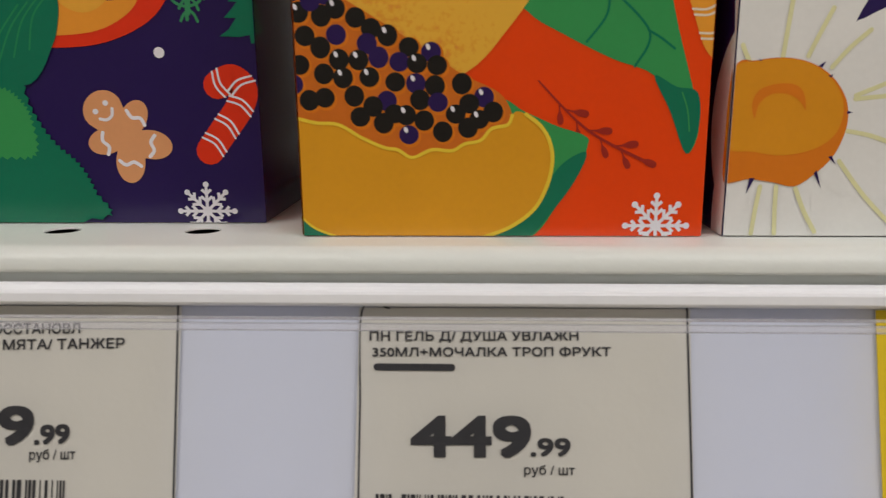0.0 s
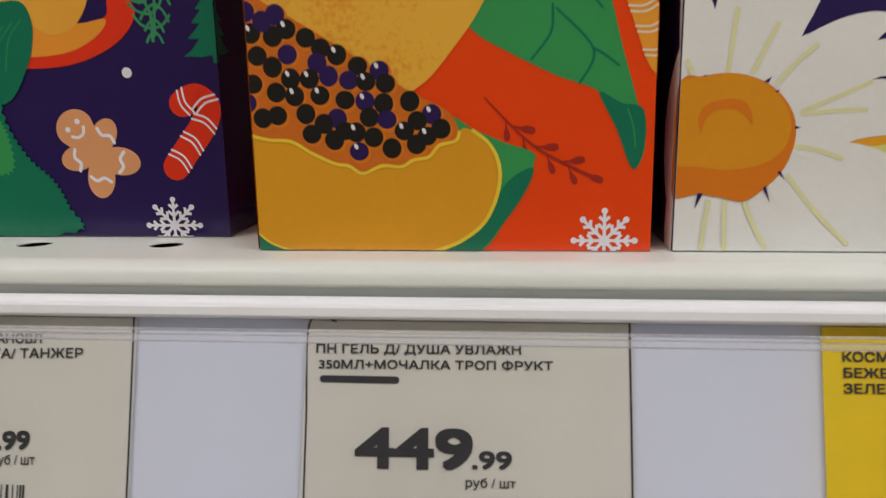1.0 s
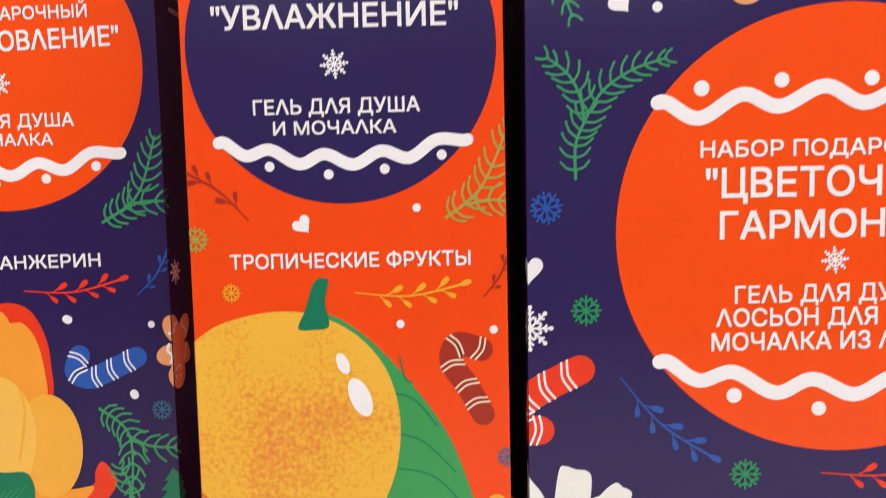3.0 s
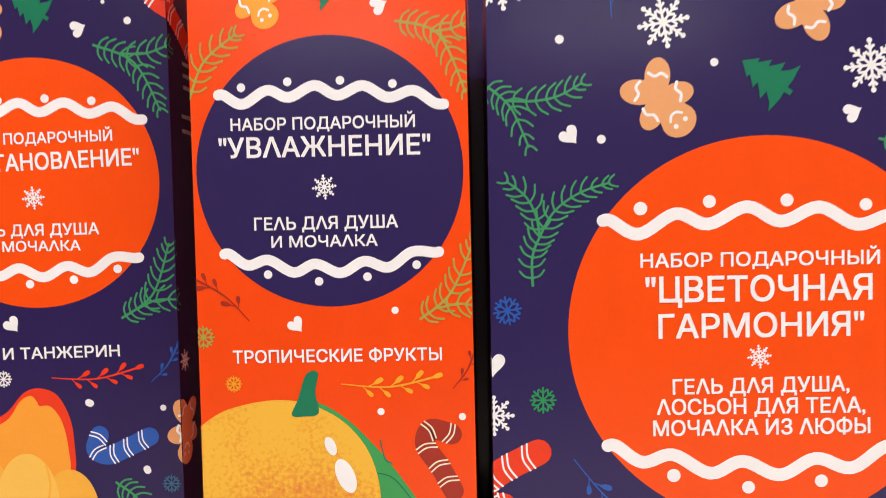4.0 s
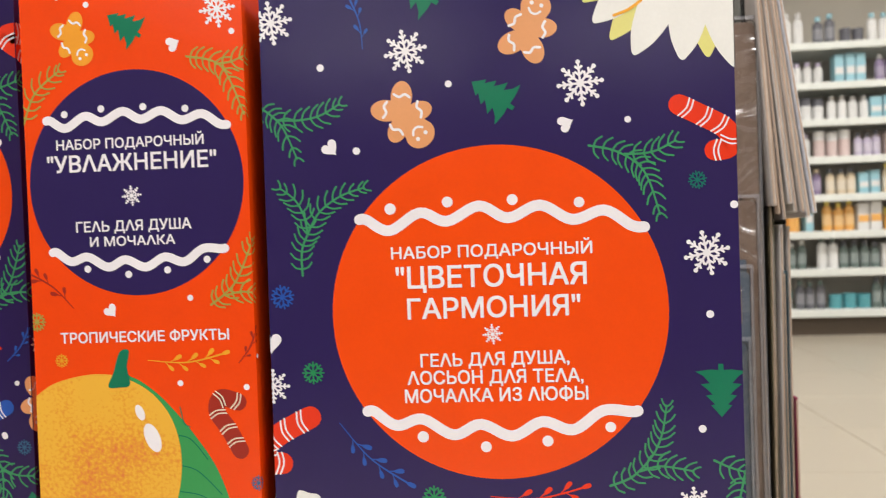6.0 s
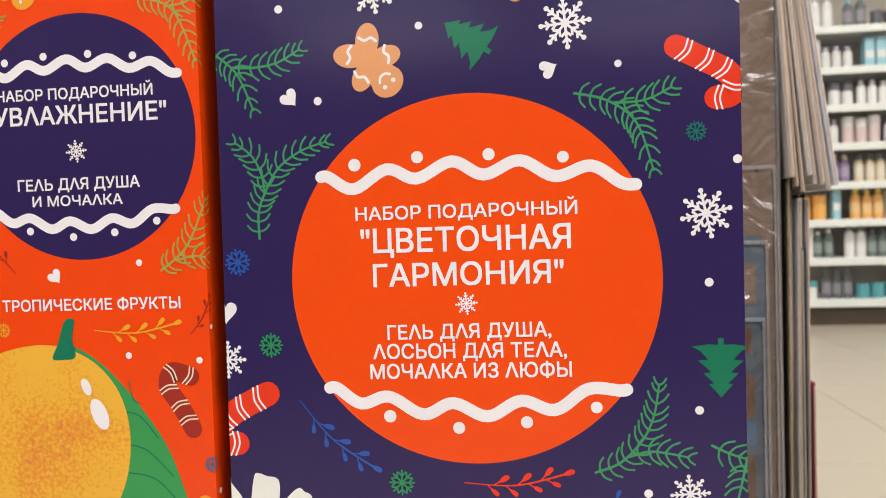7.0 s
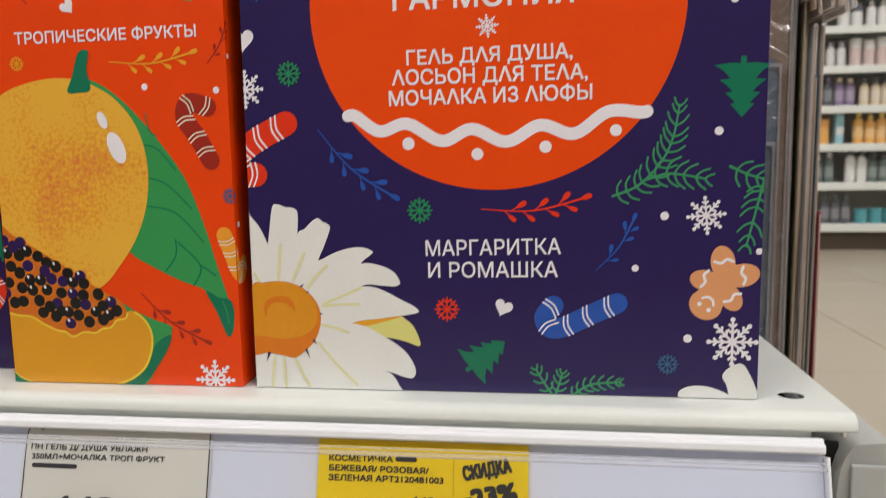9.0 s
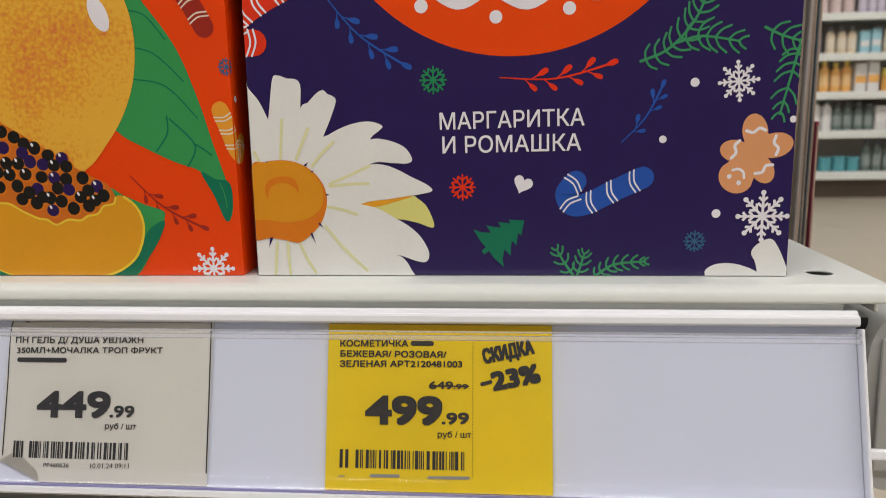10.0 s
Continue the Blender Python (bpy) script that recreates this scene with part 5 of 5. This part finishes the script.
gingerbread(LEFT, COOKIE, (50.7, 26.2), (60.3, 14.0))
candy_cane(LEFT, RED, WHITE, [(74.3, 16.8), (77.7, 21.3), (81.6, 26.5), (82.9, 30.6), (80.4, 33.1), (77.0, 31.6)], 6.2)
snowflake(LEFT, WHITE, 72.7, 2.9, 6.8, 0, True, 3)
pine_sprig(LEFT, PINE, [(71.5, 45.9), (71.4, 51.7), (69.3, 56.3)])

# price tags
lettering(TAG, INK, 'ПН ГЕЛЬ Д/ ДУША УВЛАЖН', (2.2, 38.2), (43.4, 38.5), 1.8, 0.025, 4)
lettering(TAG, INK, '350МЛ+МОЧАЛКА ТРОП ФРУКТ', (2.8, 35.1), (49.7, 35.5), 1.70, 0.025, 4)
line(TAG, INK, [(3.7, 33.0), (18.5, 33.0)], 1.4, 3, 'small_print')
lettering(TAG, INK, '449', (10.9, 15.9), (33.7, 16.1), 7.70, 0.042, 4)
lettering(TAG, INK, '.99', (34.1, 16.1), (41.6, 16.2), 3.40, 0.035, 4)
lettering(TAG, INK, 'руб / шт', (32.7, 12.5), (42.5, 12.5), 1.80, 0.012, 4)
barcode(TAG, INK, 3.7, 3.4, 40.4, 8.4, 7)
lettering(TAG, INK, 'PP460636', (13.8, 0.7), (21.9, 0.8), 1.30, 0.0, 4)
lettering(TAG, INK, '10.01.24 09:11', (28.7, 0.7), (40.9, 1.0), 1.50, 0.0, 4)
line(TAG, INKPALE, [(29.4, -1.1), (41.5, -0.9)], 1.0, 3, 'small_print')
lettering(YTAG, INK, 'КОСМЕТИЧКА', (3.7, 38.1), (24.1, 38.3), 1.80, 0.03, 4)
line(YTAG, INK, [(25.6, 39.2), (31.1, 39.2)], 1.4, 3, 'small_print')
lettering(YTAG, INK, 'БЕЖЕВАЯ/ РОЗОВАЯ/', (3.8, 35.1), (35.5, 35.1), 1.80, 0.03, 4)
lettering(YTAG, INK, 'ЗЕЛЕНАЯ АРТ2120481003', (3.7, 32.1), (40.2, 32.4), 1.80, 0.03, 4)
lettering(YTAG, INK, '649', (30.6, 26.0), (37.5, 26.0), 2.20, 0.03, 4)
lettering(YTAG, INK, '.99', (37.8, 26.0), (41.9, 26.0), 1.50, 0.03, 4)
line(YTAG, INK, [(30.6, 26.8), (42.1, 26.8)], 0.4, 5, 'strike')
lettering(YTAG, INK, '499', (12.1, 15.8), (34.0, 15.9), 7.90, 0.05, 4)
lettering(YTAG, INK, '.99', (34.5, 15.9), (42.2, 16.1), 3.20, 0.04, 4)
lettering(YTAG, INK, 'руб / шт', (33.2, 12.0), (43.0, 12.1), 1.80, 0.012, 4)
barcode(YTAG, INK, 4.2, 2.7, 41.0, 8.0, 11)
lettering(YTAG, INK, 'СКИДКА', (46.9, 33.6), (61.3, 36.7), 4.00, 0.05, 4)
line(YTAG, INK, [(46.1, 27.5), (48.6, 28.2)], 1.1, 4, 'minus')
lettering(YTAG, INK, '23%', (49.7, 25.9), (63.0, 28.6), 5.10, 0.06, 4)
line(YTAG, INKPALE, [(4.3, 0.0), (5.5, 0.0)], 0.9, 3, 'small_print')
line(YTAG, INKPALE, [(13.7, 0.6), (21.7, 0.7)], 0.9, 3, 'small_print')
line(YTAG, INKPALE, [(30.7, 0.4), (42.2, 0.6)], 0.9, 3, 'small_print')
line(YTAG, INKPALE, [(29.7, -2.2), (42.2, -2.0)], 0.9, 3, 'small_print')
perforation(YTAG, INK, 43.4, -1.2, 40.3)
lettering(LTAG, INK, 'ПН ГЕЛЬ Д/ ДУША ВОССТАНОВЛ', (-1.9, 38.5), (44.1, 39.3), 2.0, 0.020, 4)
lettering(LTAG, INK, '350МЛ+МОЧАЛКА МЯТА/ ТАНЖЕР', (-1.7, 35.2), (53.3, 36.4), 2.0, 0.020, 4)
lettering(LTAG, INK, '449', (13.0, 17.1), (35.2, 17.4), 7.4, 0.042, 4)
lettering(LTAG, INK, '.99', (35.9, 17.3), (42.8, 17.6), 3.7, 0.040, 4)
lettering(LTAG, INK, 'руб / шт', (34.9, 14.2), (44.2, 14.4), 2.0, 0.010, 4)
barcode(LTAG, INK, 6.2, 5.2, 42.9, 10.2, 5)


# ---- hanging packs on the gondola's end ----
def pack(x, y, z0, z1, depth, thick, colour, film_top, lean=0.0):
    """A flat card that hangs edge-on from a hook, some in a clear sleeve with an empty top."""
    thing = tagged(empty("hanging_pack", pose(x, y, z0, 0, lean, 0)), colour[1], "hanging pack", "packs hung on the gondola end")
    h = z1 - z0
    slab("card", (-thick / 2, thick / 2, 0.002, depth - 0.002, 0.003, h * film_top), colour[0], thing, min(0.0008, thick / 3))
    slab("paper_edge", (-thick * 0.16, thick * 0.16, 0.0012, 0.0024, 0.004, h * film_top - 0.002), TANCARD, thing, label="pale paper edge")
    if film_top > 0.9:
        return thing
    thing["label"] = colour[1] + " in a clear plastic sleeve"
    bm = bmesh.new()
    block(bm, -thick / 2 - 0.0006, thick / 2 + 0.0006, 0, depth, 0, h, 0.0005, 1)
    sl = part("sleeve", bm, FILM, thing, "clear plastic sleeve")
    sl.visible_shadow = False
    return thing


GREYCARD = surface("grey_card", srgb(190, 182, 176), 0.5, 40, 0.1)
BROWNCARD = surface("brown_card", srgb(190, 150, 122), 0.5, 40, 0.12)
BLUECARD = surface("blue_card", srgb(146, 162, 184), 0.45, 40, 0.1)
TEALCARD = surface("dark_teal_card", srgb(84, 112, 124), 0.45, 40, 0.1)
PINKCARD = surface("crimson_card", srgb(156, 60, 88), 0.45, 40, 0.1)
WHITECARD = surface("white_card", srgb(220, 216, 213), 0.5, 40, 0.05)
OLIVECARD = surface("olive_card", srgb(176, 168, 142), 0.5, 40, 0.1)
DARKCARD = surface("charcoal_card", srgb(58, 52, 50), 0.5, 40, 0.1)
TANCARD = surface("tan_card", srgb(198, 174, 154), 0.5, 40, 0.1)
SNOWCARD = surface("bluish_white_card", srgb(226, 230, 240), 0.5, 40, 0.04)
kinds = {"tan": (TANCARD, "tan flat hanging card pack"), "snow": (SNOWCARD, "bluish white flat hanging card pack"), "grey": (GREYCARD, "grey flat hanging card pack"), "brown": (BROWNCARD, "brown flat hanging card pack"),
         "blue": (BLUECARD, "dull blue flat hanging card pack"), "teal": (TEALCARD, "dark teal flat hanging card pack"),
         "pink": (PINKCARD, "crimson flat hanging card pack"), "white": (WHITECARD, "white flat hanging card pack"),
         "olive": (OLIVECARD, "olive flat hanging card pack"), "dark": (DARKCARD, "charcoal flat hanging card pack")}
rng = random.Random(12)


def facing_pack(x1, y, z1, face, label, pictures):
    """A flat pack that hangs facing the aisle: rounded card, printed pictures, crinkled clear sleeve with a sealed rim."""
    x0, z0 = 0.2305, 0.33
    thing = tagged(empty("hanging_pack", pose(x0, y, z0)), label, "hanging pack", "packs hung on the gondola end")
    w, h = x1 - x0, z1 - z0

    def plate(x_a, x_b, z_a, z_b, rad, ya, yb):
        out = []
        for cx, cz, q in ((x_b - rad, z_b - rad, 0), (x_a + rad, z_b - rad, 1), (x_a + rad, z_a + rad, 2), (x_b - rad, z_a + rad, 3)):
            out += [(cx + rad * math.cos((q + k / 4) * math.pi / 2), cz + rad * math.sin((q + k / 4) * math.pi / 2)) for k in range(5)]
        bm = bmesh.new()
        f, g = [bm.verts.new((u, ya, v)) for u, v in out], [bm.verts.new((u, yb, v)) for u, v in out]
        bm.faces.new(f)
        bm.faces.new(g[::-1])
        for k in range(len(out)):
            bm.faces.new((f[k - 1], f[k], g[k], g[k - 1]))
        bmesh.ops.recalc_face_normals(bm, faces=bm.faces[:])
        return bm
    part("card", plate(0.001, w - 0.002, 0.001, h - 0.004, 0.004, 0.0006, 0.0018), face, thing)
    for u0, u1, v0, v1, mat in pictures:
        part("picture", plate(u0 - x0, u1 - x0, v0 - z0, v1 - z0, 0.0015, 0.0003, 0.0007), mat, thing, "printed picture")
    for u0, u1, v0, v1 in ((w - 0.0016, w, 0.0, h), (0.0, w - 0.0017, h - 0.0022, h)):
        part("sealed_rim", plate(u0, u1, v0, v1, 0.0007, -0.0004, 0.002), RIBCLEAR, thing, "milky sealed plastic rim")
    film = part("sleeve", plate(0.0, w - 0.0018, 0.0, h - 0.0025, 0.003, -0.0003, 0.0022), CRINKLE, thing, "crinkled clear plastic sleeve")
    film.visible_shadow = False


UMBER = surface("umber_picture", srgb(128, 92, 70), 0.5, 60, 0.2)
DUSKBLUE = surface("dusk_blue_picture", srgb(96, 128, 164), 0.5, 60, 0.2)
MUDCARD = surface("umber_card", srgb(134, 112, 98), 0.5, 30, 0.2)
SLATECARD = surface("slate_blue_card", srgb(96, 110, 126), 0.45, 30, 0.12)
facing_pack(0.2699, 0.3860, 0.498, SLATECARD, "slate blue pack with brown pictures in clear film", [(0.252, 0.2621, 0.477, 0.4917, UMBER), (0.252, 0.2632, 0.4392, 0.4639, UMBER), (0.250, 0.2640, 0.423, 0.437, DUSKBLUE), (0.252, 0.2630, 0.385, 0.417, UMBER)])
facing_pack(0.2732, 0.3895, 0.543, SLATECARD, "taller slate blue pack in clear plastic film", [(0.25, 0.266, 0.505, 0.53, MUDCARD)])
facing_pack(0.2793, 0.3930, 0.587, MUDCARD, "greyish brown flat pack in crinkled clear film", [(0.25, 0.268, 0.552, 0.575, MUDCARD), (0.25, 0.2705, 0.44, 0.546, SLATECARD)])
facing_pack(0.2826, 0.3970, 0.700, MUDCARD, "tall brown pack in crinkled clear film", [])
LOWER = [("brown", 0.72), ("tan", 0.71), ("dark", 0.70), ("olive", 0.69), ("grey", 0.66), ("white", 0.575), ("teal", 0.573), ("grey", 0.574), ("pink", 0.46)]
for n, (kind, top) in enumerate(LOWER):
    pack(0.2790 + 0.0030 * n + rng.uniform(-0.0004, 0.0004), 0.402 + rng.uniform(-0.001, 0.004), 0.318 + 0.016 * rng.random(), top, 0.11, rng.uniform(0.0014, 0.0026), kinds[kind], 0.97 if n % 3 else 0.86, rng.uniform(-0.5, 0.5))
UPPER = ["grey", "tan", "grey", "white", "white", "grey", "white", "snow"]
for n, kind in enumerate(UPPER):
    pack(0.2890 + 0.0036 * n, 0.394 + rng.uniform(-0.002, 0.003), 0.566 + 0.014 * rng.random(), 0.79, 0.11, rng.uniform(0.0016, 0.0032), kinds[kind], 0.97, -3.6 - 0.5 * n + rng.uniform(-0.5, 0.5))
hook = tagged(empty("display_hook", pose(0.2, 0.44, 0.80)), "bent white wire display hook on the gondola end", "hook")
slab("wire", (0.0, 0.14, -0.002, 0.002, -0.002, 0.002), STEELWHITE, hook, 0.0008)
slab("back_plate", (0.0, 0.004, -0.012, 0.012, -0.02, 0.02), STEELWHITE, hook, 0.001)

# ---- far shelving across the aisle ----
UY = 4.40
far = tagged(empty("shelving_unit", pose(0, 0, 0)), "white steel shelving unit filled with bottles across the aisle", "shelving")
UX0, UX1 = 1.05, 2.95
LEVELS = [0.092, 0.326, 0.542, 0.752, 0.968, 1.182, 1.392, 1.618]
for n, z in enumerate(LEVELS):
    bm = bmesh.new()
    block(bm, UX0, UX1, UY + 0.002, UY + 0.42, z - 0.02, z, 0.002, 1)
    part("shelf_board", bm, STEELWHITE, far)
    slab("price_rail", (UX0, UX1, UY - 0.012, UY, z - 0.042, z - 0.002), STEELWHITE, far, 0.002)
# plinth colour paints in the shadow under the lowest board
slab("plinth", (UX0, UX1, UY + 0.05, UY + 0.42, FLOOR, LEVELS[0] - 0.022), KICKSHADE, far, label="recessed plinth painted dark as the shadow band under the shelf")
slab("back_panel", (UX0, UX1, UY + 0.423, UY + 0.44, FLOOR, 1.66), surface("grey_back", srgb(206, 200, 194), 0.6, 5, 0.05), far, label="grey back panel")
for x in (UX0 - 0.03, UX1):
    slab("side_panel", (x, x + 0.03, UY, UY + 0.44, FLOOR, 1.66), STEELWHITE, far, 0.003)

PAL = {}


# lifts each product colour: the far shelf's overexposed pale wash is painted in
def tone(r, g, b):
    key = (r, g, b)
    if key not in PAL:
        PAL[key] = surface("washed_product_plastic", srgb(*[int(c * 0.68 + 74) for c in key]), 0.35, 12, 0.06)
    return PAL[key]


def bottle(x, z, r, h, rgb, cap_rgb, words):
    thing = tagged(empty("bottle", pose(x, UY + 0.05 + r, z)), words + " plastic bottle on the far shelf", "bottle")
    bm = lathe(bmesh.new(), [(r * 0.9, 0), (r, 0.006), (r, h * 0.66), (r * 0.85, h * 0.76), (r * 0.4, h * 0.82), (r * 0.4, h * 0.85)], seg=12, sy=0.75)
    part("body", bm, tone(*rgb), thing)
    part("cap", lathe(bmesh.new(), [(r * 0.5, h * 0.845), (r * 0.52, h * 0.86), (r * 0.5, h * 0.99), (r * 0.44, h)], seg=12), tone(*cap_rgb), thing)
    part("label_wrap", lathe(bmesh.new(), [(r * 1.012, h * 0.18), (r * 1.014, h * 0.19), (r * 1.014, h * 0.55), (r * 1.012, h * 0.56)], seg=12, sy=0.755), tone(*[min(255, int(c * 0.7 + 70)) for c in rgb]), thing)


def jar(x, z, r, h, rgb, cap_rgb, words):
    thing = tagged(empty("jar", pose(x, UY + 0.05 + r, z)), words + " round cream jar on the far shelf", "jar")
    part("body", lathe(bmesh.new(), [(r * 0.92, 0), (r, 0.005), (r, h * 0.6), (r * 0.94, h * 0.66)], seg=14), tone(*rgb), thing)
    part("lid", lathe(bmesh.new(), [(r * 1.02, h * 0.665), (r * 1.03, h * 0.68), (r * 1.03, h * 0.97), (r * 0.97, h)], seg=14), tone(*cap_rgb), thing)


def carton(x, z, w, h, rgb, band, words):
    thing = tagged(empty("carton", pose(x, UY + 0.05, z)), words + " product carton on the far shelf", "carton")
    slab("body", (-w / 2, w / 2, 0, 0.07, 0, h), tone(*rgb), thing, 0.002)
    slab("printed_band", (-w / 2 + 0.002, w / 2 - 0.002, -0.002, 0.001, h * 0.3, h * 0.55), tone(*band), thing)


W1, W2, LILAC, PURPLE, TURQ, NIGHT, ORA, YEL, SKY, SAND, FOREST, ROSE = (222, 220, 218), (206, 204, 200), (176, 160, 192), (96, 70, 120), (24, 128, 142), (34, 34, 46), (238, 150, 34), (242, 208, 60), (120, 188, 206), (216, 190, 150), (40, 62, 56), (206, 176, 172)
HUES = {W1: "white", W2: "off-white", LILAC: "lilac", PURPLE: "purple", TURQ: "teal", NIGHT: "near-black", ORA: "orange", YEL: "yellow", SKY: "light blue", SAND: "sand-coloured", FOREST: "dark green", ROSE: "dusty rose"}
# each level: kind, body, second colour, how many, size across, height
ROWS_FAR = [
    [("carton", W1, ROSE, 3, 0.06, 0.15), ("carton", W2, W1, 2, 0.06, 0.11), ("jar", W1, TURQ, 3, 0.062, 0.10), ("bottle", NIGHT, FOREST, 3, 0.05, 0.15), ("jar", TURQ, TURQ, 3, 0.07, 0.08), ("bottle", FOREST, NIGHT, 3, 0.05, 0.16), ("carton", W1, W2, 3, 0.07, 0.13)],
    [("carton", W1, SKY, 3, 0.06, 0.17), ("bottle", FOREST, NIGHT, 2, 0.05, 0.15), ("carton", W1, W2, 3, 0.055, 0.16), ("bottle", FOREST, W1, 2, 0.05, 0.15), ("bottle", W1, FOREST, 2, 0.055, 0.17), ("bottle", FOREST, NIGHT, 4, 0.05, 0.14), ("carton", W2, W1, 3, 0.06, 0.13)],
    [("bottle", W1, ROSE, 4, 0.055, 0.17), ("carton", ORA, YEL, 2, 0.05, 0.15), ("carton", YEL, SAND, 1, 0.09, 0.05), ("jar", ORA, ORA, 2, 0.075, 0.13), ("carton", SKY, W1, 1, 0.04, 0.15), ("bottle", ORA, YEL, 3, 0.055, 0.16), ("carton", W1, ORA, 2, 0.06, 0.15), ("jar", ORA, YEL, 4, 0.06, 0.12)],
    [("bottle", SAND, YEL, 3, 0.045, 0.16), ("bottle", ROSE, W1, 2, 0.045, 0.16), ("carton", SKY, SKY, 3, 0.045, 0.14), ("bottle", NIGHT, PURPLE, 3, 0.05, 0.16), ("bottle", PURPLE, SAND, 2, 0.05, 0.15), ("bottle", SAND, NIGHT, 3, 0.05, 0.14), ("carton", SKY, W1, 2, 0.05, 0.12)],
    [("bottle", W1, W2, 3, 0.055, 0.15), ("bottle", LILAC, PURPLE, 5, 0.045, 0.14), ("bottle", W2, LILAC, 4, 0.045, 0.13), ("jar", ROSE, W1, 3, 0.06, 0.14), ("bottle", LILAC, NIGHT, 3, 0.045, 0.13), ("carton", ROSE, ORA, 3, 0.06, 0.12)],
    [("carton", W1, SKY, 2, 0.06, 0.14), ("carton", YEL, YEL, 2, 0.06, 0.12), ("bottle", W1, SKY, 5, 0.05, 0.15), ("jar", W1, NIGHT, 2, 0.06, 0.12), ("bottle", W1, W2, 4, 0.05, 0.13), ("carton", SKY, W1, 3, 0.06, 0.12)],
    [("bottle", PURPLE, W1, 2, 0.05, 0.15), ("bottle", LILAC, W1, 4, 0.055, 0.15), ("carton", ROSE, W2, 1, 0.04, 0.16), ("bottle", W2, W1, 2, 0.05, 0.1), ("carton", W1, W2, 1, 0.04, 0.16), ("bottle", W2, LILAC, 3, 0.05, 0.12), ("carton", SKY, W1, 3, 0.05, 0.15)],
    [("bottle", LILAC, W1, 2, 0.055, 0.15), ("jar", YEL, W1, 2, 0.07, 0.15), ("carton", ORA, W1, 1, 0.05, 0.14), ("bottle", W1, W2, 4, 0.055, 0.17), ("bottle", NIGHT, SKY, 2, 0.06, 0.16), ("jar", NIGHT, NIGHT, 2, 0.06, 0.08), ("bottle", W1, SKY, 3, 0.055, 0.15)],
]
rng = random.Random(4)
for z, row in zip(LEVELS, ROWS_FAR):
    x = 1.12
    while x < 2.85:
        for kind, rgb, second, count, across, high in row:
            for n in range(count):
                if x > 2.86:
                    break
                h = high * rng.uniform(1.0, 1.12)
                if kind == "carton":
                    carton(x + across / 2, z, across, h, rgb, second, HUES[rgb])
                elif kind == "jar":
                    jar(x + across / 2, z, across / 2, h, rgb, second, HUES[rgb])
                else:
                    bottle(x + across / 2, z, across / 2, h, rgb, second, HUES[rgb])
                x += across + rng.uniform(0.003, 0.012)
            x += rng.choice((0.0, 0.015, 0.05))

# ---- floor tiles ----
tile_mesh = None
for i in range(-2, 10):
    for j in range(-4, 13):
        tx, ty = 0.2 + i * 0.45, 0.1 + j * 0.45
        if tile_mesh is None:
            bm = bmesh.new()
            block(bm, 0.0015, 0.4485, 0.0015, 0.4485, -0.006, 0.0, 0.0012, 1)
            tile_mesh = bpy.data.meshes.new("tile")
            bm.to_mesh(tile_mesh)
            bm.free()
            tile_mesh.materials.append(TILE)
        ob = new("tile", tile_mesh)
        ob.location = (tx, ty, FLOOR)
        ob.parent = floor
